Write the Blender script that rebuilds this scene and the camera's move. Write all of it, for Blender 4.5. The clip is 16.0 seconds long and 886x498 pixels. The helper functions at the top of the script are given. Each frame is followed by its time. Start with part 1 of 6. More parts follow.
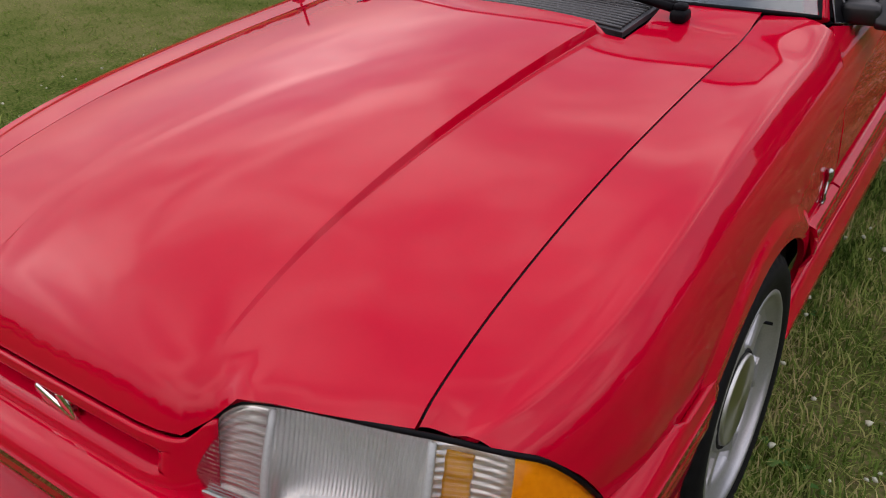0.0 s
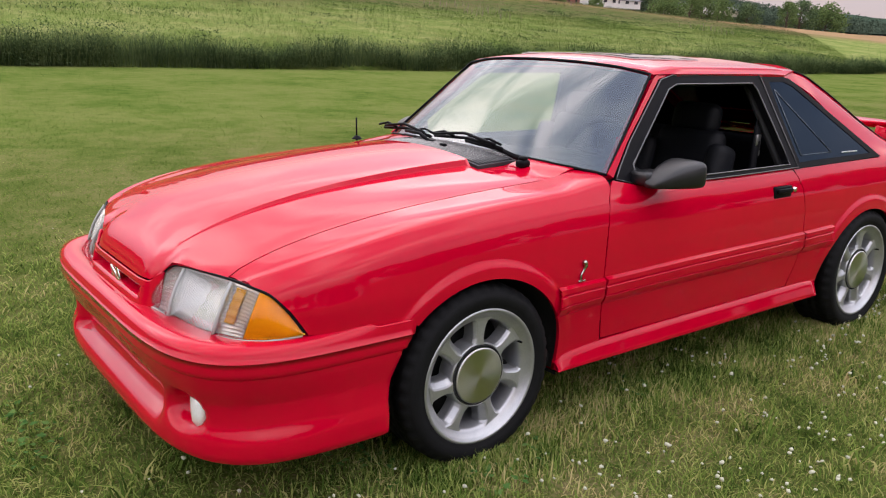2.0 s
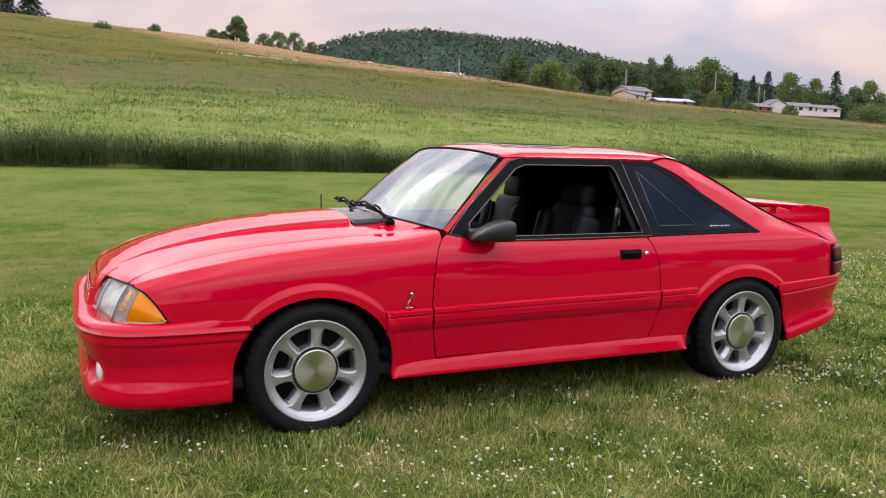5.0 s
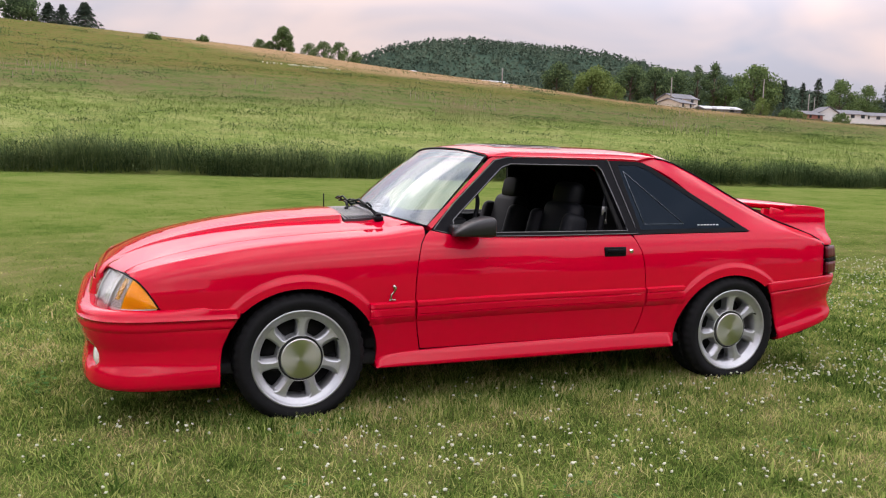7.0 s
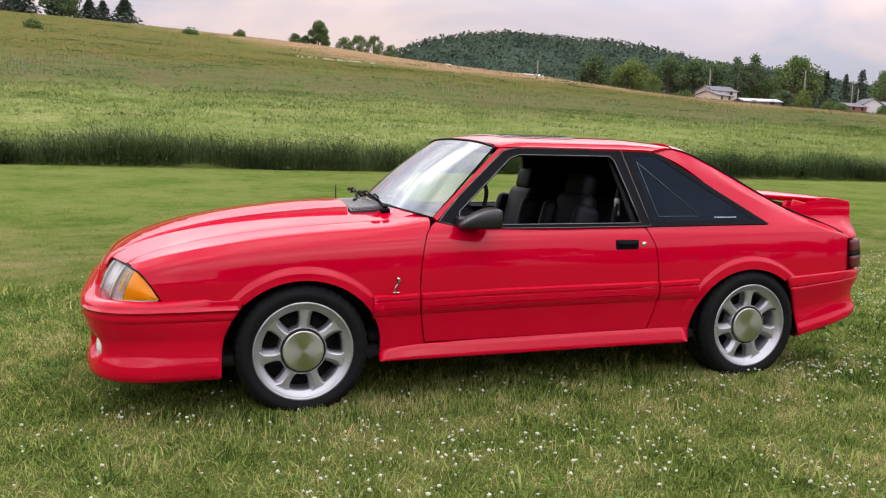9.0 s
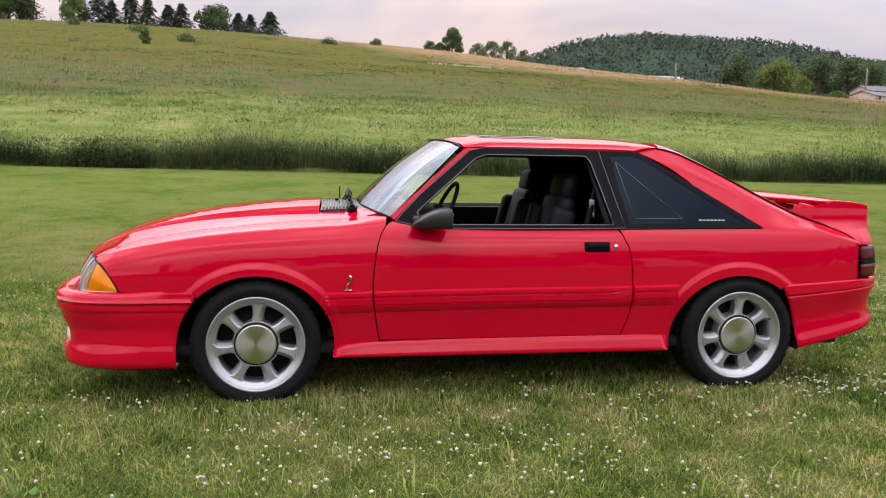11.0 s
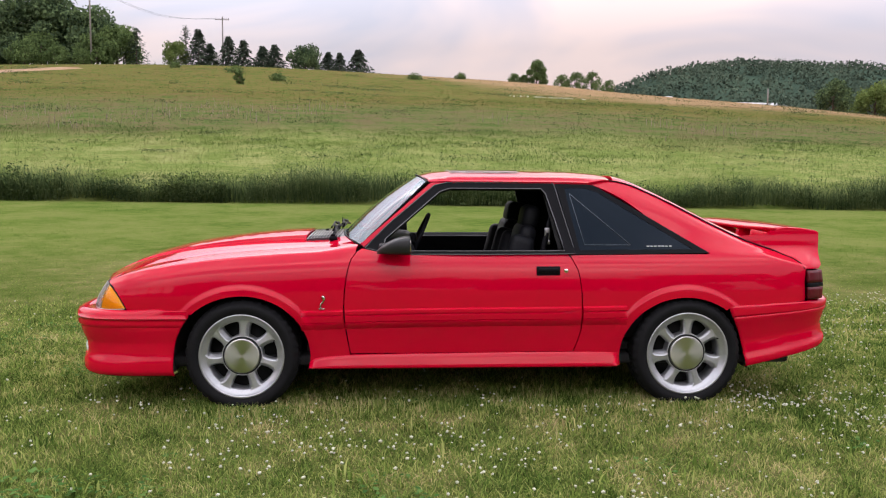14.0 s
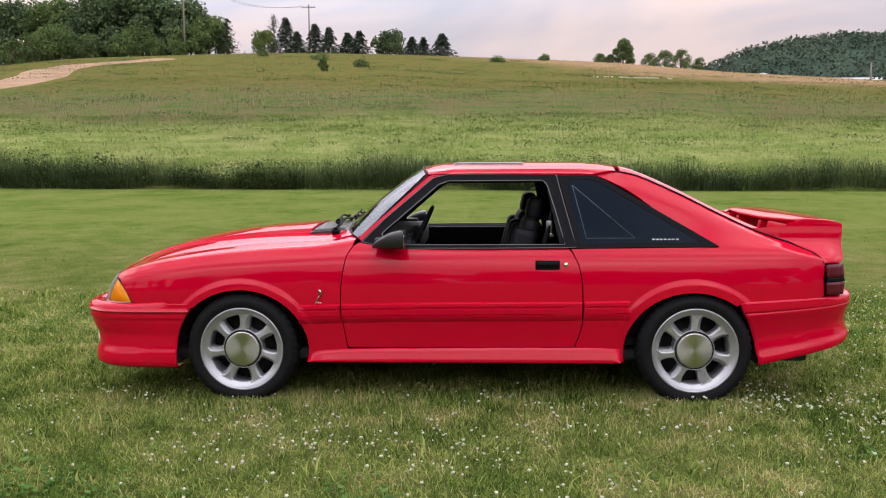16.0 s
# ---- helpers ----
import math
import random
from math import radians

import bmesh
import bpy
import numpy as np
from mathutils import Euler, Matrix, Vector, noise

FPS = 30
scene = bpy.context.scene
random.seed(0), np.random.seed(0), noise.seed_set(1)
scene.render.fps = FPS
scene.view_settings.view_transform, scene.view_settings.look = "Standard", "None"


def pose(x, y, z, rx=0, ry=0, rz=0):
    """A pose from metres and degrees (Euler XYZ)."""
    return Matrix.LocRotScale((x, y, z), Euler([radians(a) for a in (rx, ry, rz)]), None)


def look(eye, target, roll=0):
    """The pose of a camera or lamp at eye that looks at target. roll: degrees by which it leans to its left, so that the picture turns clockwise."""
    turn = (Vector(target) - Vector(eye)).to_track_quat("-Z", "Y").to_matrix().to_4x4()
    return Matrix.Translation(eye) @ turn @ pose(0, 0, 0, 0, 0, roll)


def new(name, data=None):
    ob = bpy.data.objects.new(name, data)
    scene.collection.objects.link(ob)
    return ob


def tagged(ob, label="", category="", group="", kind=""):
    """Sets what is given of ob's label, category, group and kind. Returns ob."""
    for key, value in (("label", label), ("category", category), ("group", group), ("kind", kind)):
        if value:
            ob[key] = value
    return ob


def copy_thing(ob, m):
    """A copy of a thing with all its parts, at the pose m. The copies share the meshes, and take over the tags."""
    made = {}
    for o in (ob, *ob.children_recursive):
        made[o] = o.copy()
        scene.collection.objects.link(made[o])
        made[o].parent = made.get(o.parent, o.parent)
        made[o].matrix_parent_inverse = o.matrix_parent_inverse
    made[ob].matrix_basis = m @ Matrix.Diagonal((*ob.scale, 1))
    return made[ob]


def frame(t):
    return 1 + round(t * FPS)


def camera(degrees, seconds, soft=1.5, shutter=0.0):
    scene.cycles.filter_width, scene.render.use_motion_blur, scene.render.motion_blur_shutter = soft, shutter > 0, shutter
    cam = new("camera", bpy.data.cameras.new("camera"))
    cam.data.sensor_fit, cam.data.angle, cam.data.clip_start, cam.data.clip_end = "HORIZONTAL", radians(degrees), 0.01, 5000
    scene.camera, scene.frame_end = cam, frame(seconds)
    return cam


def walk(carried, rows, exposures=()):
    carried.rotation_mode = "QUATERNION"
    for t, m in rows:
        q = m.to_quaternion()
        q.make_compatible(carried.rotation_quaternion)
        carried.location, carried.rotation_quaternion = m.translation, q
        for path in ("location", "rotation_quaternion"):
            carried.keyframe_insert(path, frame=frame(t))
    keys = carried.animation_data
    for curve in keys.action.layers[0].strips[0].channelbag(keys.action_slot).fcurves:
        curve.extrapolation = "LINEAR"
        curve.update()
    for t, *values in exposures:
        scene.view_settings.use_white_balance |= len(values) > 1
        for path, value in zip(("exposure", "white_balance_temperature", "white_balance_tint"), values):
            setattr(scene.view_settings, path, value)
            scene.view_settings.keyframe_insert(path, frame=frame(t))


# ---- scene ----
from mathutils.geometry import delaunay_2d_cdt

cam = camera(56.5, 16.0, soft=1.1)
PATH = [
    (0, (-1.412, -1.117, 1.434), (0.005, -0.091, 0.465), -2.8),
    (0.5, (-1.561, -1.513, 1.468), (-0.207, -0.256, 0.701), -1.0),
    (1, (-1.596, -1.961, 1.436), (-0.29, -0.584, 0.804), 0.2),
    (1.5, (-1.672, -2.42, 1.405), (-0.416, -0.964, 0.853), 1.2),
    (2, (-1.688, -2.797, 1.417), (-0.508, -1.26, 0.922), 1.8),
    (2.5, (-1.578, -3.159, 1.389), (-0.472, -1.554, 0.94), 2.0),
    (3, (-1.529, -3.484, 1.387), (-0.488, -1.826, 0.979), 2.0),
    (3.5, (-1.404, -3.759, 1.39), (-0.427, -2.053, 1.026), 1.8),
    (4, (-1.188, -3.981, 1.373), (-0.27, -2.234, 1.05), 1.4),
    (4.5, (-1.086, -4.21, 1.356), (-0.22, -2.431, 1.067), 1.4),
    (5, (-0.997, -4.406, 1.364), (-0.179, -2.599, 1.11), 1.4),
    (5.2, (-0.963, -4.479, 1.364), (-0.161, -2.664, 1.12), 1.5),
    (7.5, (-0.773, -4.671, 1.319), (-0.061, -2.817, 1.078), 1.3),
    (8, (-0.775, -4.666, 1.32), (-0.072, -2.811, 1.067), 1.3),
    (8.2, (-0.771, -4.659, 1.32), (-0.074, -2.802, 1.063), 1.3),
    (10.3, (-0.063, -4.656, 1.294), (0.391, -2.724, 1.044), 1.1),
    (10.5, (0.035, -4.689, 1.306), (0.451, -2.75, 1.052), 1.0),
    (11, (0.247, -4.882, 1.303), (0.573, -2.924, 1.055), 1.1),
    (11.5, (0.493, -5.065, 1.319), (0.741, -3.095, 1.079), 1.0),
    (12, (0.745, -5.183, 1.302), (0.935, -3.205, 1.082), 0.9),
    (12.5, (0.829, -5.311, 1.307), (0.982, -3.327, 1.106), 0.7),
    (13, (0.858, -5.411, 1.319), (0.989, -3.424, 1.135), 0.6),
    (13.5, (0.864, -5.438, 1.325), (0.985, -3.449, 1.151), 0.5),
    (14, (0.871, -5.456, 1.331), (0.983, -3.467, 1.156), 0.3),
    (14.5, (0.881, -5.464, 1.342), (0.976, -3.475, 1.158), -0.0),
    (15, (0.905, -5.465, 1.358), (0.962, -3.475, 1.163), -0.4),
    (15.5, (1.098, -5.426, 1.361), (1.092, -3.437, 1.154), -0.5),
    (16, (1.379, -5.392, 1.384), (1.281, -3.406, 1.169), -0.4),
]
walk(cam, [(t, look(eye, target, roll)) for t, eye, target, roll in PATH],
     exposures=[(0, -0.5, 6150, 10), (0.5, -0.33, 6150, 10), (1, -0.2, 6150, 10), (1.5, 0.02, 6150, 10), (2.5, 0.28, 6150, 10), (5, 0.29, 6150, 10), (8, 0.36, 6150, 10), (12, 0.36, 6150, 10), (16, 0.30, 6150, 10)])

# ---------------- world, sun, exposure ----------------
SUN_AZ, SUN_EL = radians(-14), radians(42)
world = bpy.data.worlds.new("world")
scene.world = world
world.use_nodes = True
wn, wl = world.node_tree.nodes, world.node_tree.links
wn.clear()
w_out = wn.new("ShaderNodeOutputWorld")
w_bg = wn.new("ShaderNodeBackground")
w_sky = wn.new("ShaderNodeTexSky")
w_sky.sky_type = "NISHITA"
w_sky.sun_disc = False
w_sky.sun_elevation = SUN_EL
w_sky.sun_rotation = SUN_AZ
w_sky.dust_density = 3.0
w_sky.air_density = 1.0
w_co = wn.new("ShaderNodeTexCoord")
w_sep = wn.new("ShaderNodeSeparateXYZ")
wl.new(w_co.outputs["Generated"], w_sep.inputs[0])
# an overcast dome: brighter overhead than at the horizon
w_dome = wn.new("ShaderNodeValToRGB")
for e, (p, v) in zip([w_dome.color_ramp.elements[0], w_dome.color_ramp.elements.new(0.15), w_dome.color_ramp.elements.new(0.32), w_dome.color_ramp.elements[-1]], ((0.0, 0.265), (0.15, 0.315), (0.32, 0.70), (1.0, 0.86))):
    e.position, e.color = p, (v * (1.06 - 0.09 * p), v * (0.985 + 0.015 * p), v * (0.955 + 0.09 * p), 1)
wl.new(w_sep.outputs["Z"], w_dome.inputs["Fac"])
w_map = wn.new("ShaderNodeMapping")
w_map.inputs["Scale"].default_value = (1.2, 1.2, 3.4)
w_map.inputs["Rotation"].default_value = (0.12, 0.08, 0.6)
w_noise = wn.new("ShaderNodeTexNoise")
w_noise.inputs["Scale"].default_value = 1.9
w_noise.inputs["Detail"].default_value = 4.0
w_noise.inputs["Roughness"].default_value = 0.5
w_noise.inputs["Distortion"].default_value = 0.5
w_ramp = wn.new("ShaderNodeValToRGB")
w_ramp.color_ramp.elements[0].position = 0.41
w_ramp.color_ramp.elements[0].color = (0.70, 0.70, 0.80, 1)
w_ramp.color_ramp.elements[1].position = 0.59
w_ramp.color_ramp.elements[1].color = (1.12, 0.92, 0.87, 1)
w_mul = wn.new("ShaderNodeMix")
w_mul.data_type, w_mul.blend_type = "RGBA", "MULTIPLY"
w_mul.inputs["Factor"].default_value = 1.0
w_gain = wn.new("ShaderNodeMix")
w_gain.data_type, w_gain.blend_type = "RGBA", "MULTIPLY"
w_gain.inputs["Factor"].default_value = 1.0
w_gain.inputs["B"].default_value = (22.0, 22.0, 22.0, 1)
w_mix = wn.new("ShaderNodeMix")
w_mix.data_type = "RGBA"
w_mix.inputs["Factor"].default_value = 0.94
wl.new(w_co.outputs["Generated"], w_map.inputs["Vector"])
wl.new(w_map.outputs["Vector"], w_noise.inputs["Vector"])
wl.new(w_noise.outputs["Fac"], w_ramp.inputs["Fac"])
# higher up the clouds are broken, bright between dark grey
w_high = wn.new("ShaderNodeValToRGB")
for e, (p, c) in zip([w_high.color_ramp.elements[0], w_high.color_ramp.elements.new(0.5), w_high.color_ramp.elements[-1]], ((0.36, (0.46, 0.48, 0.60)), (0.50, (0.86, 0.83, 0.86)), (0.64, (1.75, 1.50, 1.42)))):
    e.position, e.color = p, (*c, 1)
wl.new(w_noise.outputs["Fac"], w_high.inputs["Fac"])
w_lift = wn.new("ShaderNodeMapRange")
w_lift.interpolation_type = "SMOOTHSTEP"
w_lift.inputs["From Min"].default_value, w_lift.inputs["From Max"].default_value = 0.2, 0.4
wl.new(w_sep.outputs["Z"], w_lift.inputs["Value"])
w_cloud = wn.new("ShaderNodeMix")
w_cloud.data_type = "RGBA"
wl.new(w_lift.outputs[0], w_cloud.inputs["Factor"])
wl.new(w_ramp.outputs["Color"], w_cloud.inputs["A"])
wl.new(w_high.outputs["Color"], w_cloud.inputs["B"])
wl.new(w_cloud.outputs["Result"], w_mul.inputs["A"])
# sky brightened behind the path, out of view, to lift the car's near side
w_side = wn.new("ShaderNodeMapRange")
w_side.inputs["From Min"].default_value, w_side.inputs["From Max"].default_value = -1.0, 1.0
w_side.inputs["To Min"].default_value, w_side.inputs["To Max"].default_value = 1.20, 0.88
wl.new(w_sep.outputs["Y"], w_side.inputs["Value"])
w_lean = wn.new("ShaderNodeMix")
w_lean.data_type, w_lean.blend_type = "RGBA", "MULTIPLY"
w_lean.inputs["Factor"].default_value = 1.0
# two glows added to the unseen upper sky, to mirror in screen and bonnet
w_sum = w_dome.outputs["Color"]
for az, el, amount in ((-15, 30, 0.8), (40, 28, 0.6)):
    w_dot, w_pow, w_amt, w_add = wn.new("ShaderNodeVectorMath"), wn.new("ShaderNodeMath"), wn.new("ShaderNodeMath"), wn.new("ShaderNodeMix")
    w_dot.operation, w_pow.operation, w_amt.operation = "DOT_PRODUCT", "POWER", "MULTIPLY"
    w_dot.inputs[1].default_value = (math.sin(radians(az)) * math.cos(radians(el)), math.cos(radians(az)) * math.cos(radians(el)), math.sin(radians(el)))
    w_pow.inputs[1].default_value, w_amt.inputs[1].default_value = 42.0, amount
    w_pow.use_clamp = True
    w_add.data_type, w_add.blend_type = "RGBA", "ADD"
    w_add.inputs["Factor"].default_value = 1.0
    wl.new(w_co.outputs["Generated"], w_dot.inputs[0])
    wl.new(w_dot.outputs["Value"], w_pow.inputs[0])
    wl.new(w_pow.outputs[0], w_amt.inputs[0])
    wl.new(w_sum, w_add.inputs["A"])
    wl.new(w_amt.outputs[0], w_add.inputs["B"])
    w_sum = w_add.outputs["Result"]
wl.new(w_sum, w_lean.inputs["A"])
wl.new(w_side.outputs[0], w_lean.inputs["B"])
wl.new(w_lean.outputs["Result"], w_mul.inputs["B"])
wl.new(w_mul.outputs["Result"], w_gain.inputs["A"])
wl.new(w_sky.outputs["Color"], w_mix.inputs["A"])
wl.new(w_gain.outputs["Result"], w_mix.inputs["B"])
wl.new(w_mix.outputs["Result"], w_bg.inputs["Color"])
w_bg.inputs["Strength"].default_value = 0.1
wl.new(w_bg.outputs["Background"], w_out.inputs["Surface"])

sun = new("sun", bpy.data.lights.new("sun", "SUN"))
sun.data.energy = 0.5
sun.data.angle = radians(145)
sun.data.color = (1.0, 0.86, 0.72)
sun.matrix_world = look((0, 0, 0), (-math.sin(SUN_AZ) * math.cos(SUN_EL), -math.cos(SUN_AZ) * math.cos(SUN_EL), -math.sin(SUN_EL)))


# ---------------- materials ----------------
def material(name, color, rough=0.5, metal=0.0, coat=0.0, var=0.0, scale=8.0, bump=0.0, bump_scale=60.0, spec=0.5, color2=None):
    """A principled material with two scales of noise in its colour and a fine relief."""
    m = bpy.data.materials.new(name)
    m.use_nodes = True
    n, l = m.node_tree.nodes, m.node_tree.links
    b = n["Principled BSDF"]
    b.inputs["Base Color"].default_value = (*color, 1)
    b.inputs["Roughness"].default_value = rough
    b.inputs["Metallic"].default_value = metal
    b.inputs["Coat Weight"].default_value = coat
    b.inputs["Coat Roughness"].default_value = 0.03
    b.inputs["Specular IOR Level"].default_value = spec
    if var or color2:
        co = n.new("ShaderNodeTexCoord")
        n1, n2 = n.new("ShaderNodeTexNoise"), n.new("ShaderNodeTexNoise")
        n1.inputs["Scale"].default_value, n2.inputs["Scale"].default_value = scale, scale * 7.3
        n1.inputs["Detail"].default_value, n2.inputs["Detail"].default_value = 4, 3
        add = n.new("ShaderNodeMath")
        add.operation = "ADD"
        half = n.new("ShaderNodeMath")
        half.operation = "MULTIPLY"
        half.inputs[1].default_value = 0.5
        ramp = n.new("ShaderNodeValToRGB")
        c2 = color2 or tuple(min(1, c * (1 + var)) for c in color)
        c1 = color if color2 else tuple(c * (1 - var) for c in color)
        ramp.color_ramp.elements[0].position, ramp.color_ramp.elements[1].position = 0.35, 0.65
        ramp.color_ramp.elements[0].color, ramp.color_ramp.elements[1].color = (*c1, 1), (*c2, 1)
        l.new(co.outputs["Object"], n1.inputs["Vector"])
        l.new(co.outputs["Object"], n2.inputs["Vector"])
        l.new(n1.outputs["Fac"], add.inputs[0])
        l.new(n2.outputs["Fac"], add.inputs[1])
        l.new(add.outputs[0], half.inputs[0])
        l.new(half.outputs[0], ramp.inputs["Fac"])
        l.new(ramp.outputs["Color"], b.inputs["Base Color"])
    if bump:
        co2 = n.new("ShaderNodeTexCoord")
        nb = n.new("ShaderNodeTexNoise")
        nb.inputs["Scale"].default_value = bump_scale
        nb.inputs["Detail"].default_value = 3
        bp = n.new("ShaderNodeBump")
        bp.inputs["Strength"].default_value = bump
        bp.inputs["Distance"].default_value = 0.01
        l.new(co2.outputs["Object"], nb.inputs["Vector"])
        l.new(nb.outputs["Fac"], bp.inputs["Height"])
        l.new(bp.outputs["Normal"], b.inputs["Normal"])
    return m


M_RED = material("red_paint", (0.50, 0.0001, 0.020), rough=0.6, coat=1.0, var=0.03, scale=3.0, spec=0.0)
M_RED.node_tree.nodes["Principled BSDF"].inputs["Coat IOR"].default_value = 1.365
M_RED.node_tree.nodes["Principled BSDF"].inputs["Coat Roughness"].default_value = 0.032
M_BLACK = material("black_trim", (0.005, 0.005, 0.0065), rough=0.5, spec=0.08, var=0.2, scale=20, bump=0.05, bump_scale=400)
M_RUBBER = material("tyre_rubber", (0.007, 0.007, 0.008), rough=0.7, spec=0.15, var=0.25, scale=25, bump=0.1, bump_scale=200)
M_ALLOY = material("silver_alloy", (0.43, 0.435, 0.45), rough=0.36, metal=0.7, var=0.08, scale=30)
M_CAP = material("brushed_cap", (0.55, 0.55, 0.53), rough=0.32, metal=1.0)
tang = M_CAP.node_tree.nodes.new("ShaderNodeTangent")
tang.direction_type, tang.axis = "RADIAL", "Y"
M_CAP.node_tree.links.new(tang.outputs[0], M_CAP.node_tree.nodes["Principled BSDF"].inputs["Tangent"])
M_CAP.node_tree.nodes["Principled BSDF"].inputs["Anisotropic"].default_value = 0.85
M_CHROME = material("chrome", (0.8, 0.8, 0.8), rough=0.08, metal=1.0)
M_BADGE = material("aged_chrome", (0.45, 0.44, 0.42), rough=0.18, metal=1.0, var=0.4, scale=90)
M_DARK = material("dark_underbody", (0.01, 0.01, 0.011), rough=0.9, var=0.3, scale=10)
M_CLOTH = material("black_upholstery", (0.0045, 0.005, 0.007), rough=0.6, spec=0.2, var=0.3, scale=14)
M_MIRROR = material("matte_black_shell", (0.008, 0.008, 0.0095), rough=0.38, spec=0.5, var=0.2, scale=20)


# ---------------- mesh helpers ----------------
def part(name, data, mat, parent=None, label="", smooth=True, normals=None):
    """One mesh object from a bmesh or from (verts, faces), under a thing or a part."""
    if isinstance(data, tuple):
        me = bpy.data.meshes.new(name)
        me.from_pydata([tuple(v) for v in data[0]], [], data[1])
    else:
        me = bpy.data.meshes.new(name)
        data.to_mesh(me)
        data.free()
    me.materials.append(mat)
    if smooth:
        me.shade_smooth()
    if normals is not None:
        me.normals_split_custom_set_from_vertices(normals)
    ob = new(name, me)
    if parent:
        ob.parent = parent
    if label:
        ob["label"] = label
    return ob


def empty(name, label, category, group="", kind="", at=(0, 0, 0)):
    ob = new(name)
    ob.empty_display_size = 0.1
    ob.matrix_world = Matrix.Translation(at)
    return tagged(ob, label, category, group, kind)


def pchip(xs, ys):
    """A smooth curve through the points, without overshoot."""
    xs, ys = list(map(float, xs)), list(map(float, ys))
    n = len(xs)
    d = [(ys[i + 1] - ys[i]) / (xs[i + 1] - xs[i]) for i in range(n - 1)]
    m = [d[0]] + [0 if d[i - 1] * d[i] <= 0 else 2 * d[i - 1] * d[i] / (d[i - 1] + d[i]) for i in range(1, n - 1)] + [d[-1]]

    def f(x):
        if x <= xs[0]:
            return ys[0] + m[0] * (x - xs[0])
        if x >= xs[-1]:
            return ys[-1] + m[-1] * (x - xs[-1])
        i = 0
        while x > xs[i + 1]:
            i += 1
        h = xs[i + 1] - xs[i]
        t = (x - xs[i]) / h
        return (2 * t**3 - 3 * t**2 + 1) * ys[i] + (t**3 - 2 * t**2 + t) * h * m[i] + (3 * t**2 - 2 * t**3) * ys[i + 1] + (t**3 - t**2) * h * m[i + 1]
    return f


def curve3(pts):
    """A smooth space curve through points, by its parameter 0..1 along the chords."""
    k = [0.0]
    for a, b in zip(pts, pts[1:]):
        k.append(k[-1] + max(1e-6, math.dist(a, b)))
    k = [v / k[-1] for v in k]
    fs = [pchip(k, [p[i] for p in pts]) for i in range(len(pts[0]))]
    return lambda t: tuple(f(t) for f in fs)


def sstep(a, b, x):
    t = min(1, max(0, (x - a) / (b - a)))
    return t * t * (3 - 2 * t)


def inside(poly, x, y):
    c = False
    j = len(poly) - 1
    for i in range(len(poly)):
        xi, yi = poly[i]
        xj, yj = poly[j]
        if (yi > y) != (yj > y) and x < (xj - xi) * (y - yi) / (yj - yi) + xi:
            c = not c
        j = i
    return c


def resample(poly, step):
    out = []
    for a, b in zip(poly, poly[1:] + poly[:1]):
        n = max(1, int(math.dist(a, b) / step))
        out += [(a[0] + (b[0] - a[0]) * i / n, a[1] + (b[1] - a[1]) * i / n) for i in range(n)]
    return out


